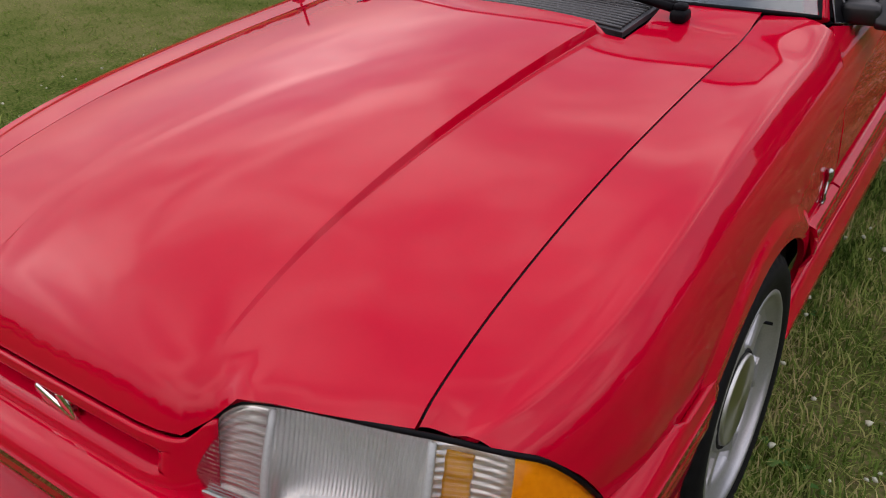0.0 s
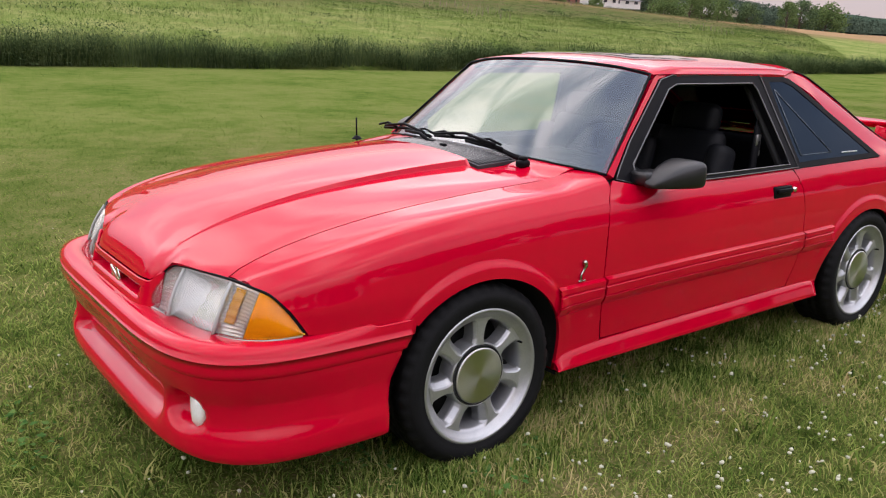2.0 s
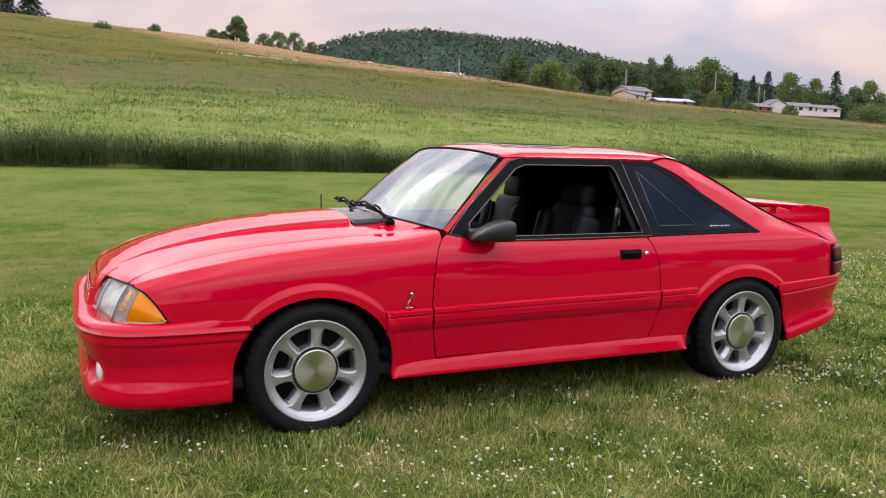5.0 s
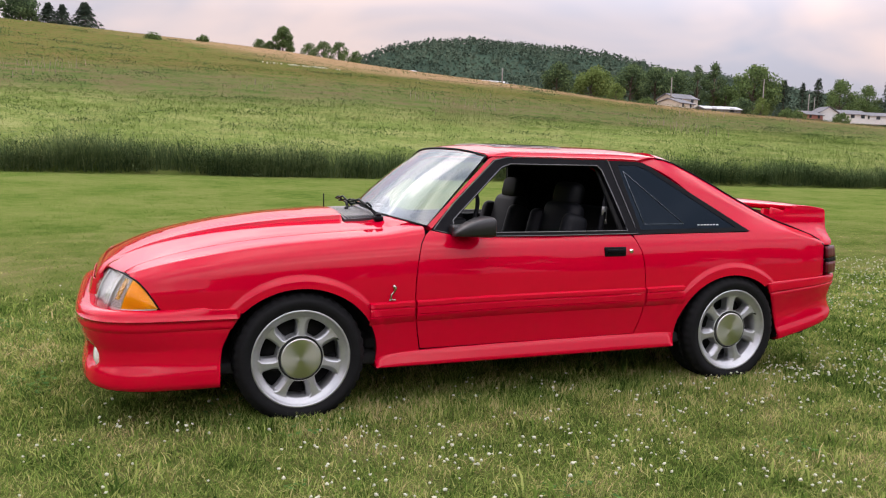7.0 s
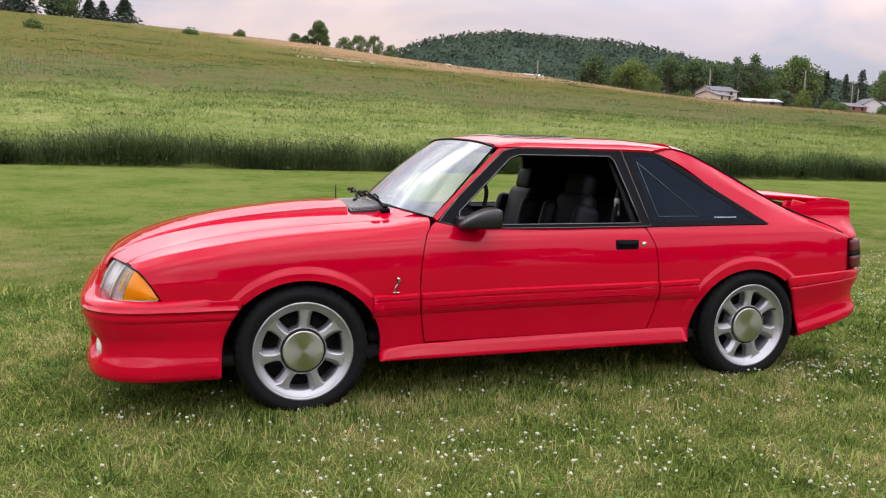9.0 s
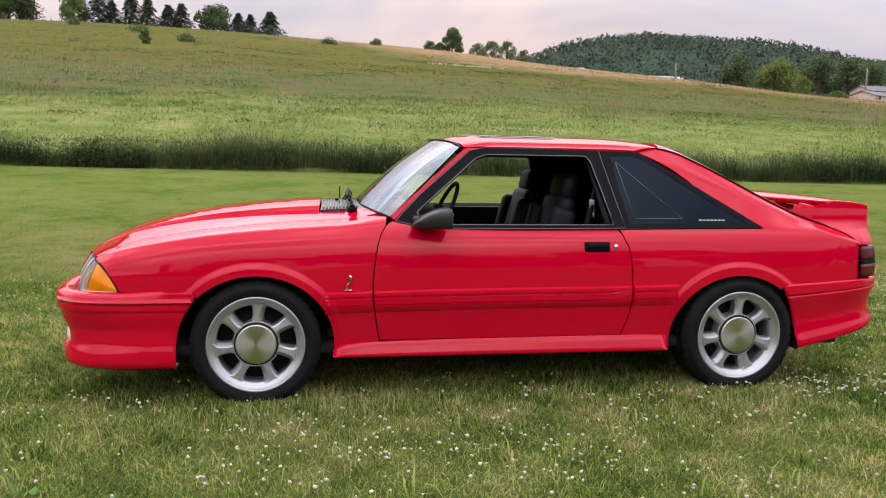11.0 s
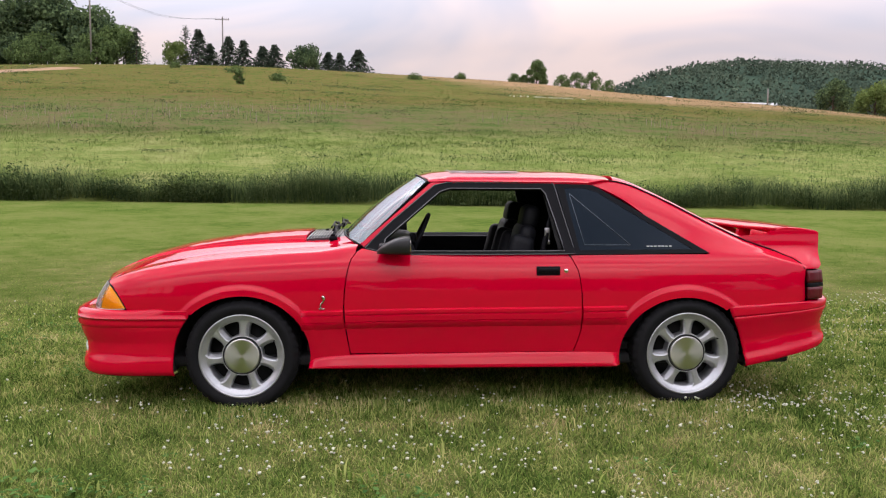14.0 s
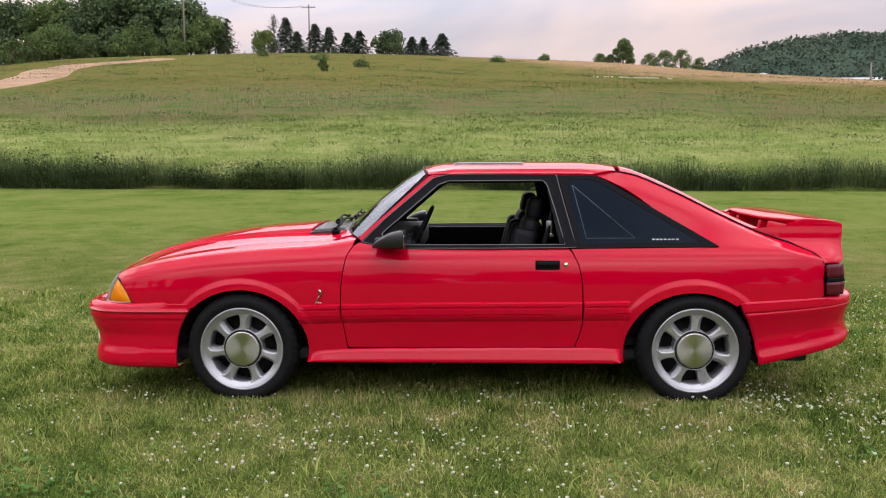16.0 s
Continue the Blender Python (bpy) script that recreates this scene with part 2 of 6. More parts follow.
def cut_panel(outline, f, step=0.03, depth=0.014, holes=(), mirror=False, lines=()):
    """A sheet over a closed outline in a plane, carried to space by f, with turned-in edges. Gives (verts, faces), normals."""
    loops = [resample(outline, step)] + [resample(h, step) for h in holes]
    pts, edges = [], []
    for lp in loops:
        base = len(pts)
        pts += lp
        edges += [(base + i, base + (i + 1) % len(lp)) for i in range(len(lp))]
    xs, ys = [p[0] for p in outline], [p[1] for p in outline]
    nx, ny = int((max(xs) - min(xs)) / step), int((max(ys) - min(ys)) / step)
    rim = np.array(pts)
    for i in range(nx + 1):
        for j in range(ny + 1):
            p = (min(xs) + (i + 0.5 * (j % 2)) * step, min(ys) + (j + 0.5) * step)
            if inside(loops[0], *p) and not any(inside(h, *p) for h in loops[1:]):
                if np.min(np.sum((rim - p) ** 2, axis=1)) > (0.45 * step) ** 2:
                    pts.append(p)
    for ln in lines:
        for a, b in zip(ln, ln[1:]):
            edges.append((len(pts), len(pts) + 1))
            pts += [a, b]
    vs, _, fs, *_ = delaunay_2d_cdt([Vector(p) for p in pts], edges, [], 0, 1e-6)
    fs = [t for t in fs if (lambda c: inside(loops[0], *c) and not any(inside(h, *c) for h in loops[1:]))((sum(vs[i][0] for i in t) / 3, sum(vs[i][1] for i in t) / 3))]
    P = [Vector(f(v[0], v[1])) for v in vs]
    e = 0.0006
    N = []
    for v in vs:
        du = Vector(f(v[0] + e, v[1])) - Vector(f(v[0] - e, v[1]))
        dv = Vector(f(v[0], v[1] + e)) - Vector(f(v[0], v[1] - e))
        n = du.cross(dv)
        N.append(n.normalized() if n.length > 1e-12 else Vector((0, 0, 1)))
    c = sum(P, Vector()) / len(P)
    out = sum(((P[i] - Vector((1.4, 0, 0.45))).dot(N[i]) for i in range(len(P))))
    if out < 0:
        N = [-n for n in N]
    # orient the faces along the normals
    faces = []
    for t in fs:
        n = (P[t[1]] - P[t[0]]).cross(P[t[2]] - P[t[0]])
        faces.append(tuple(t) if n.dot(N[t[0]]) > 0 else tuple(reversed(t)))
    # turned-in edges
    count = {}
    for t in faces:
        for a, b in ((t[0], t[1]), (t[1], t[2]), (t[2], t[0])):
            count[(a, b)] = 1
    rimside = [(a, b) for a, b in count if (b, a) not in count]
    used = sorted({i for ab in rimside for i in ab})
    verts, norms = list(P), list(N)
    if depth:
        outer = {}
        inner = {}
        for i in used:
            outer[i] = len(verts)
            verts.append(P[i])
            norms.append(N[i])
            inner[i] = len(verts)
            verts.append(P[i] - N[i] * depth)
            norms.append(N[i])
        for a, b in rimside:
            side = (P[b] - P[a]).cross(N[a]).normalized()
            for i in (a, b):
                norms[outer[i]] = norms[inner[i]] = side
            faces.append((outer[b], outer[a], inner[a], inner[b]))
    if mirror:
        verts = [Vector((v.x, -v.y, v.z)) for v in verts]
        norms = [Vector((v.x, -v.y, v.z)) for v in norms]
        faces = [tuple(reversed(t)) for t in faces]
    return (verts, faces), norms


def panel_part(name, outline, f, mat, parent, label="", both=False, **kw):
    """A cut panel as one part; both: the left one and its mirror image."""
    made = []
    for mir in ((False, True) if both else (False,)):
        data, norms = cut_panel(outline, f, mirror=mir, **kw)
        made.append(part(name, data, mat, parent, label, normals=norms))
    return made if both else made[0]


def grid(f, us, vs, flip=False):
    """A sheet of quads from f(u, v)."""
    verts = [f(u, v) for u in us for v in vs]
    n = len(vs)
    faces = [(i * n + j, (i + 1) * n + j, (i + 1) * n + j + 1, i * n + j + 1) for i in range(len(us) - 1) for j in range(n - 1)]
    return verts, [tuple(reversed(q)) for q in faces] if flip else faces


def thick(data, d):
    """The sheet with a second skin d behind it and closed edges."""
    bm = bmesh.new()
    vs = [bm.verts.new(v) for v in data[0]]
    for q in data[1]:
        if len({tuple(round(c, 6) for c in data[0][i]) for i in q}) >= 3:
            try:
                bm.faces.new([vs[i] for i in q])
            except ValueError:
                pass
    bm.normal_update()
    bmesh.ops.solidify(bm, geom=bm.faces[:], thickness=d)
    return bm


def span(a, b, n):
    return [a + (b - a) * i / (n - 1) for i in range(n)]


def mirrored(data):
    if isinstance(data, tuple):
        return [(v[0], -v[1], v[2]) for v in data[0]], [tuple(reversed(q)) for q in data[1]]
    bm = data.copy()
    bmesh.ops.scale(bm, vec=(1, -1, 1), verts=bm.verts)
    bmesh.ops.reverse_faces(bm, faces=bm.faces)
    return bm


def box(size, at=(0, 0, 0), bevel=0.0, segs=2, rot=None):
    bm = bmesh.new()
    bmesh.ops.create_cube(bm, size=1.0)
    bmesh.ops.scale(bm, vec=size, verts=bm.verts)
    if bevel:
        bmesh.ops.bevel(bm, geom=bm.edges[:], offset=bevel, segments=segs, affect="EDGES", profile=0.5)
    m = Matrix.Translation(at)
    if rot:
        m = m @ Euler([radians(a) for a in rot]).to_matrix().to_4x4()
    bmesh.ops.transform(bm, matrix=m, verts=bm.verts)
    return bm


def join(*bms):
    out = bms[0]
    for b in bms[1:]:
        me = bpy.data.meshes.new("tmp")
        b.to_mesh(me)
        b.free()
        out.from_mesh(me)
        bpy.data.meshes.remove(me)
    return out


def tube(pts, r, segs=8, closed=False):
    """A round rod along points; r may be a list."""
    bm = bmesh.new()
    n = len(pts)
    rs = r if isinstance(r, (list, tuple)) else [r] * n
    rings = []
    up = Vector((0.13, 0.21, 0.97)).normalized()
    for i, p in enumerate(pts):
        a = Vector(pts[i - 1] if (i or closed) else p)
        b = Vector(pts[(i + 1) % n] if (i < n - 1 or closed) else p)
        d = (b - a).normalized()
        s = d.cross(up).normalized()
        t = s.cross(d)
        rings.append([bm.verts.new(Vector(p) + (s * math.cos(k * math.tau / segs) + t * math.sin(k * math.tau / segs)) * rs[i]) for k in range(segs)])
    for i in range(n if closed else n - 1):
        A, B = rings[i], rings[(i + 1) % n]
        for k in range(segs):
            bm.faces.new((A[k], A[(k + 1) % segs], B[(k + 1) % segs], B[k]))
    if not closed:
        bm.faces.new(list(reversed(rings[0])))
        bm.faces.new(rings[-1])
    bmesh.ops.recalc_face_normals(bm, faces=bm.faces)
    return bm


def lathe(profile, segs=64, axis_y=True):
    """A solid of revolution about the y axis from (r, y) pairs."""
    bm = bmesh.new()
    rings = []
    for r, y in profile:
        rings.append([bm.verts.new((r * math.cos(k * math.tau / segs), y, r * math.sin(k * math.tau / segs))) for k in range(segs)])
    for A, B in zip(rings, rings[1:]):
        for k in range(segs):
            try:
                bm.faces.new((A[k], A[(k + 1) % segs], B[(k + 1) % segs], B[k]))
            except ValueError:
                pass
    bmesh.ops.remove_doubles(bm, verts=bm.verts, dist=1e-5)
    bmesh.ops.recalc_face_normals(bm, faces=bm.faces)
    return bm


def glass_material(name, tint, ior=1.5, rough=0.0, ribs=0.0, axis="Y", gloss=(1, 1, 1)):
    m = bpy.data.materials.new(name)
    m.use_nodes = True
    n, l = m.node_tree.nodes, m.node_tree.links
    n.remove(n["Principled BSDF"])
    tr, gl, mx, fr = n.new("ShaderNodeBsdfTransparent"), n.new("ShaderNodeBsdfGlossy"), n.new("ShaderNodeMixShader"), n.new("ShaderNodeFresnel")
    tr.inputs["Color"].default_value = (*tint, 1)
    gl.inputs["Roughness"].default_value = rough
    gl.inputs["Color"].default_value = (*gloss, 1)
    fr.inputs["IOR"].default_value = ior
    if ribs:
        co, wv, bp = n.new("ShaderNodeTexCoord"), n.new("ShaderNodeTexWave"), n.new("ShaderNodeBump")
        wv.bands_direction = axis
        wv.inputs["Scale"].default_value = ribs
        bp.inputs["Strength"].default_value = 0.6
        bp.inputs["Distance"].default_value = 0.004
        l.new(co.outputs["Object"], wv.inputs["Vector"])
        l.new(wv.outputs["Fac"], bp.inputs["Height"])
        l.new(bp.outputs["Normal"], gl.inputs["Normal"])
        l.new(bp.outputs["Normal"], fr.inputs["Normal"])
    l.new(fr.outputs[0], mx.inputs[0])
    l.new(tr.outputs[0], mx.inputs[1])
    l.new(gl.outputs[0], mx.inputs[2])
    l.new(mx.outputs[0], n["Material Output"].inputs["Surface"])
    return m


M_GLASS = glass_material("clear_glass", (0.76, 0.81, 0.80), 2.2, gloss=(0.88, 0.95, 1.0))
M_TINT = glass_material("tinted_glass", (0.02, 0.023, 0.03), 1.31, gloss=(0.42, 0.58, 0.80))
M_LENS = glass_material("clear_lens", (0.9, 0.91, 0.91), 1.5, 0.02, 48.0, "Y")
M_LENS_V = glass_material("fluted_lens", (0.85, 0.85, 0.83), 1.5, 0.03, 52.0, "Z")
M_AMBER = glass_material("amber_lens", (1.0, 0.82, 0.25), 1.35, 0.04)
M_SUNROOF = glass_material("sunroof_glass", (0.05, 0.055, 0.06), 2.4)
M_REFL = material("lamp_reflector", (0.95, 0.95, 0.93), rough=0.18, metal=0.6, var=0.05, scale=20)
M_AMBER_IN = material("amber_inner", (1.0, 0.46, 0.02), rough=0.25, coat=0.2, var=0.15, scale=18)
M_TAIL = material("dark_red_lens", (0.085, 0.004, 0.010), rough=0.3, spec=0.25, coat=0.1, var=0.2, scale=12)
M_GREY = material("grey_stripe", (0.11, 0.13, 0.15), rough=0.4)
M_RIM = material("pale_lamp_rim", (0.36, 0.37, 0.36), rough=0.3, coat=0.5, var=0.1, scale=30)
M_FOG = material("fog_lens", (0.78, 0.78, 0.76), rough=0.2, coat=1.0, var=0.1, scale=30)
M_SLAT = material("glossy_black_plastic", (0.030, 0.030, 0.032), rough=0.25, coat=0.7, var=0.2, scale=20)
M_COWL = material("grey_cowl_plastic", (0.045, 0.045, 0.05), rough=0.4, var=0.15, scale=20)
M_WHITE = material("white_print", (0.7, 0.7, 0.7), rough=0.5)
M_CHEST = material("grey_belt_buckle", (0.22, 0.22, 0.22), rough=0.3, metal=0.8)


def plant_material(name, stops, noise_scale=0.8, translucent=0.25, up=0.6, y_band=None, single=0.34, fine=0.0, clump=0.4, gain=1.0):
    """Leaf and grass material: colour by clump, by single blade, and by patches of ground; soft light through the blades."""
    m = bpy.data.materials.new(name)
    m.use_nodes = True
    n, l = m.node_tree.nodes, m.node_tree.links
    n.remove(n["Principled BSDF"])
    geo, co, nz, nz2 = n.new("ShaderNodeNewGeometry"), n.new("ShaderNodeTexCoord"), n.new("ShaderNodeTexNoise"), n.new("ShaderNodeTexNoise")
    nz.inputs["Scale"].default_value, nz.inputs["Detail"].default_value = noise_scale, 4
    nz2.inputs["Scale"].default_value, nz2.inputs["Detail"].default_value = noise_scale * 6.0, 2
    l.new(co.outputs["Object"], nz.inputs["Vector"])
    l.new(co.outputs["Object"], nz2.inputs["Vector"])

    def math_node(op, a, b):
        k = n.new("ShaderNodeMath")
        k.operation = op
        for i, v in enumerate((a, b)):
            if isinstance(v, (int, float)):
                k.inputs[i].default_value = v
            else:
                l.new(v, k.inputs[i])
        return k.outputs[0]

    f = math_node("ADD", math_node("MULTIPLY", geo.outputs["Random Per Island"], single), math_node("MULTIPLY", nz.outputs["Fac"], 1 - single))
    f = math_node("ADD", math_node("MULTIPLY", nz2.outputs["Fac"], clump), math_node("SUBTRACT", f, clump / 2))

    if fine:
        nz3 = n.new("ShaderNodeTexNoise")
        nz3.inputs["Scale"].default_value, nz3.inputs["Detail"].default_value = fine, 3
        l.new(co.outputs["Object"], nz3.inputs["Vector"])
        f = math_node("ADD", f, math_node("MULTIPLY", math_node("SUBTRACT", nz3.outputs["Fac"], 0.5), 0.9))

    if gain != 1.0:
        f = math_node("ADD", math_node("MULTIPLY", math_node("SUBTRACT", f, 0.5), gain), 0.5)

    def ramp(st):
        r = n.new("ShaderNodeValToRGB")
        while len(r.color_ramp.elements) < len(st):
            r.color_ramp.elements.new(0.5)
        for e, (p, c) in zip(r.color_ramp.elements, st):
            e.position, e.color = p, (*c, 1)
        l.new(f, r.inputs["Fac"])
        return r.outputs["Color"]

    col = ramp(stops)
    if y_band:
        # each field's own growth, further up the slope
        sx = n.new("ShaderNodeSeparateXYZ")
        l.new(co.outputs["Object"], sx.inputs[0])
        wob = n.new("ShaderNodeTexNoise")
        wob.inputs["Scale"].default_value = 0.07
        l.new(co.outputs["Object"], wob.inputs["Vector"])
        for kind, lo, hi, st in y_band:
            mr = n.new("ShaderNodeMapRange")
            mr.interpolation_type = "SMOOTHSTEP"
            mr.inputs["From Min"].default_value, mr.inputs["From Max"].default_value = lo, hi
            src = sx.outputs["Y"]
            if kind == "xy":
                src = math_node("ADD", math_node("MULTIPLY", sx.outputs["X"], 0.9), math_node("MULTIPLY", sx.outputs["Y"], 0.75))
            if kind != "edge":
                src = math_node("ADD", src, math_node("MULTIPLY", math_node("SUBTRACT", wob.outputs["Fac"], 0.5), 0.55 * (hi + lo) / 2 * 0.6))
            l.new(src, mr.inputs["Value"])
            mx = n.new("ShaderNodeMix")
            mx.data_type = "RGBA"
            l.new(mr.outputs[0], mx.inputs["Factor"])
            l.new(col, mx.inputs["A"])
            l.new(ramp(st), mx.inputs["B"])
            col = mx.outputs["Result"]
    nrm = n.new("ShaderNodeVectorMath")
    nrm.operation = "MULTIPLY_ADD"
    l.new(geo.outputs["Normal"], nrm.inputs[0])
    nrm.inputs[1].default_value = (1 - up,) * 3
    nrm.inputs[2].default_value = (0, 0, up)
    nn = n.new("ShaderNodeVectorMath")
    nn.operation = "NORMALIZE"
    l.new(nrm.outputs[0], nn.inputs[0])
    d, t, mix = n.new("ShaderNodeBsdfDiffuse"), n.new("ShaderNodeBsdfTranslucent"), n.new("ShaderNodeMixShader")
    mix.inputs[0].default_value = translucent
    for s in (d, t):
        l.new(col, s.inputs["Color"])
    l.new(nn.outputs[0], d.inputs["Normal"])
    l.new(d.outputs[0], mix.inputs[1])
    l.new(t.outputs[0], mix.inputs[2])
    l.new(mix.outputs[0], n["Material Output"].inputs["Surface"])
    return m


LAWN = [(0.18, (0.040, 0.074, 0.014)), (0.38, (0.118, 0.188, 0.034)), (0.56, (0.215, 0.288, 0.062)), (0.74, (0.350, 0.375, 0.115)), (0.92, (0.52, 0.43, 0.21))]
LAWN_FAR = [(0.24, (0.058, 0.108, 0.019)), (0.42, (0.102, 0.168, 0.029)), (0.58, (0.146, 0.206, 0.040)), (0.78, (0.215, 0.245, 0.070))]
LIGHT_FIELD = [(0.22, (0.052, 0.092, 0.018)), (0.44, (0.108, 0.155, 0.034)), (0.66, (0.172, 0.215, 0.060)), (0.84, (0.25, 0.26, 0.10))]
BANK = [(0.25, (0.036, 0.058, 0.025)), (0.5, (0.080, 0.118, 0.046)), (0.75, (0.165, 0.205, 0.085))]
WEEDS = [(0.22, (0.026, 0.056, 0.013)), (0.42, (0.064, 0.108, 0.026)), (0.60, (0.100, 0.124, 0.038)), (0.80, (0.135, 0.106, 0.058))]
UPPER = [(0.22, (0.034, 0.070, 0.013)), (0.42, (0.073, 0.112, 0.025)), (0.60, (0.110, 0.124, 0.033)), (0.78, (0.150, 0.112, 0.044))]
TAN = [(0.28, (0.15, 0.145, 0.062)), (0.46, (0.24, 0.175, 0.088)), (0.70, (0.31, 0.205, 0.115))]
BANDS = [("y", 33, 43, WEEDS), ("y", 48, 68, UPPER), ("xy", 84, 116, TAN)]
M_BLADE = plant_material("grass_blades", LAWN, 0.55, 0.35, 0.45, y_band=[("y", 3, 11, LAWN_FAR)], single=0.5, clump=0.75, gain=1.3)
M_BLADE_FAR = plant_material("far_grass_blades", LAWN, 0.55, 0.6, 0.85, y_band=[("y", 3, 11, LAWN_FAR)], single=0.3, clump=0.6)
# ground darker than the blades over it: their shade is put into the colour
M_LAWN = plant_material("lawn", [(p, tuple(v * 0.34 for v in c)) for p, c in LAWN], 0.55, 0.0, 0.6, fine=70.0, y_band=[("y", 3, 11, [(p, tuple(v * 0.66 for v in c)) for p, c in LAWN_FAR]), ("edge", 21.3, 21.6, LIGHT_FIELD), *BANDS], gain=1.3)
M_MEADOW = plant_material("meadow_growth", LIGHT_FIELD, 0.10, 0.5, 0.82, y_band=BANDS, single=0.2, clump=0.7, gain=1.7)
M_LEAF_LAWN = plant_material("clover_leaf", [(0.2, (0.05, 0.115, 0.03)), (0.5, (0.085, 0.18, 0.045)), (0.8, (0.15, 0.25, 0.07))], 0.8, 0.25, 0.3, single=0.5)
M_BANK = plant_material("tall_bank_grass", BANK, 0.6, 0.4, 0.35)
M_LEAF_DARK = plant_material("dark_foliage", [(0.25, (0.034, 0.056, 0.032)), (0.5, (0.085, 0.122, 0.056)), (0.75, (0.15, 0.205, 0.085))], 0.35, 0.2, 0.35)
M_LEAF = plant_material("green_foliage", [(0.2, (0.05, 0.078, 0.032)), (0.5, (0.105, 0.15, 0.052)), (0.8, (0.17, 0.23, 0.08))], 0.35, 0.25, 0.35)
M_LEAF_LIGHT = plant_material("light_foliage", [(0.2, (0.07, 0.10, 0.03)), (0.5, (0.13, 0.175, 0.05)), (0.8, (0.20, 0.24, 0.08))], 0.4, 0.25, 0.35)
M_SPRUCE = plant_material("spruce_needles", [(0.2, (0.034, 0.052, 0.036)), (0.5, (0.07, 0.092, 0.062)), (0.8, (0.11, 0.14, 0.085))], 0.5, 0.1, 0.25)
# bluish tone: the haze of distance is put into the colour
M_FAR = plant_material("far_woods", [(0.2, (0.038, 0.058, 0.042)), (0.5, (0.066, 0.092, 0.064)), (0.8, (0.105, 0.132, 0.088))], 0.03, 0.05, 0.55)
# darker copy of far_woods: the shade between the crowns is in its colour
M_FAR_SHADED = plant_material("far_woods_shaded", [(0.2, (0.03, 0.05, 0.038)), (0.5, (0.045, 0.07, 0.05)), (0.8, (0.065, 0.095, 0.06))], 0.03, 0.0, 0.5)
M_BARK = material("bark", (0.09, 0.07, 0.05), rough=0.9, var=0.3, scale=6, bump=0.4, bump_scale=20)
M_DIRT = material("dirt_track", (0.22, 0.13, 0.065), rough=0.95, scale=0.35, color2=(0.34, 0.21, 0.11), bump=0.5, bump_scale=4)
M_POLE = material("grey_pole_wood", (0.22, 0.20, 0.18), rough=0.85, var=0.2, scale=5)
M_WALL = material("white_siding", (0.58, 0.58, 0.57), rough=0.7, var=0.06, scale=1.2)
M_BEIGE = material("beige_siding", (0.50, 0.45, 0.38), rough=0.75, var=0.08, scale=1.2)
M_BRICK = material("red_brown_wall", (0.22, 0.09, 0.07), rough=0.8, var=0.2, scale=2)
M_ROOF = material("grey_roof", (0.15, 0.15, 0.16), rough=0.8, var=0.15, scale=2)
M_WROOF = material("pale_metal_roof", (0.42, 0.43, 0.44), rough=0.6, var=0.08, scale=0.6)
M_WINDOW = material("dark_window", (0.03, 0.035, 0.04), rough=0.15)
M_CLOVER = material("clover_white", (0.52, 0.52, 0.40), rough=0.9, var=0.25, scale=40)


# ---------------- the ground ----------------
crest_z = pchip([-260, -160, -95, -60, -30, 0, 18, 37, 51, 65, 85, 112, 143, 172, 260], [9, 12, 16.0, 18.6, 18.8, 17.8, 16.8, 15.2, 14.2, 13.2, 11.2, 9.7, 8.3, 7.2, 5.0])
BANK_Y = 21.0


def lawn_z(x, y):
    return sstep(2.0, 24.0, y) * max(0.0, 0.46 - 0.009 * max(-25, min(30, x)))


def ground_z(x, y):
    z = lawn_z(x, min(y, BANK_Y))
    if y > BANK_Y:
        tuft = 0.62 * sstep(BANK_Y, BANK_Y + 0.9, y) * (1 - sstep(40, 110, y))
        c = crest_z(max(-260, min(260, x)))
        t = (y - BANK_Y) / (130 - BANK_Y)
        if t < 1:
            z += (c - z) * (0.92 * t + 0.08 * t * t) + 0.35 * noise.noise((x * 0.035, y * 0.035, 3.1)) * min(1, 6 * t) + tuft
        else:
            z = c + min(y - 130, 70) * (0.0056 + 0.006 * sstep(50, 130, x)) * c + 0.35 * noise.noise((x * 0.035, y * 0.035, 3.1))
            z -= 0.03 * max(0, y - 210)
    return z


def rise(lo, hi, first, grow):
    out, v, s = [lo], lo, first
    while v < hi:
        v += s
        s *= grow
        out.append(min(v, hi))
    return out


gx = sorted({*rise(0, 3000, 0.5, 1.06), *[-v for v in rise(0, 3000, 0.5, 1.06)]})
gy = sorted({*rise(-4, 20.6, 0.5, 1.0), 20.8, 21.0, 21.3, *rise(21.6, 140, 1.0, 1.03), *rise(142, 3000, 6, 1.2), *[-4 - v for v in rise(0.5, 2500, 0.8, 1.3)]})


# ---------------- the car: its surfaces ----------------
car = empty("car", "bright red two-door hatchback coupe parked on mown grass, driver's window open", "car")


def half_width(x):
    """Half the body's width along its length."""
    if x < -0.3:
        return 0.835 * max(0.0, 1 - min(1, (-(x + 0.3) / 0.68)) ** 3.2) ** (1 / 3.2)
    if x > 2.8:
        return 0.835 * max(0.0, 1 - min(1, ((x - 2.8) / 0.68)) ** 5) ** 0.2
    return 0.835


hood_mid = pchip([0, 0.006, 0.018, 0.035, 0.06, 0.10, 0.16, 0.28, 0.45, 0.63, 0.82, 1.0, 1.2, 1.5], [0.655, 0.675, 0.70, 0.721, 0.742, 0.767, 0.797, 0.842, 0.885, 0.918, 0.943, 0.96, 0.972, 0.978])
hood_side = pchip([0, 0.02, 0.07, 0.195, 0.38, 0.6, 0.95, 1.2, 1.43, 1.7], [0.728, 0.742, 0.764, 0.803, 0.841, 0.872, 0.901, 0.915, 0.927, 0.935])


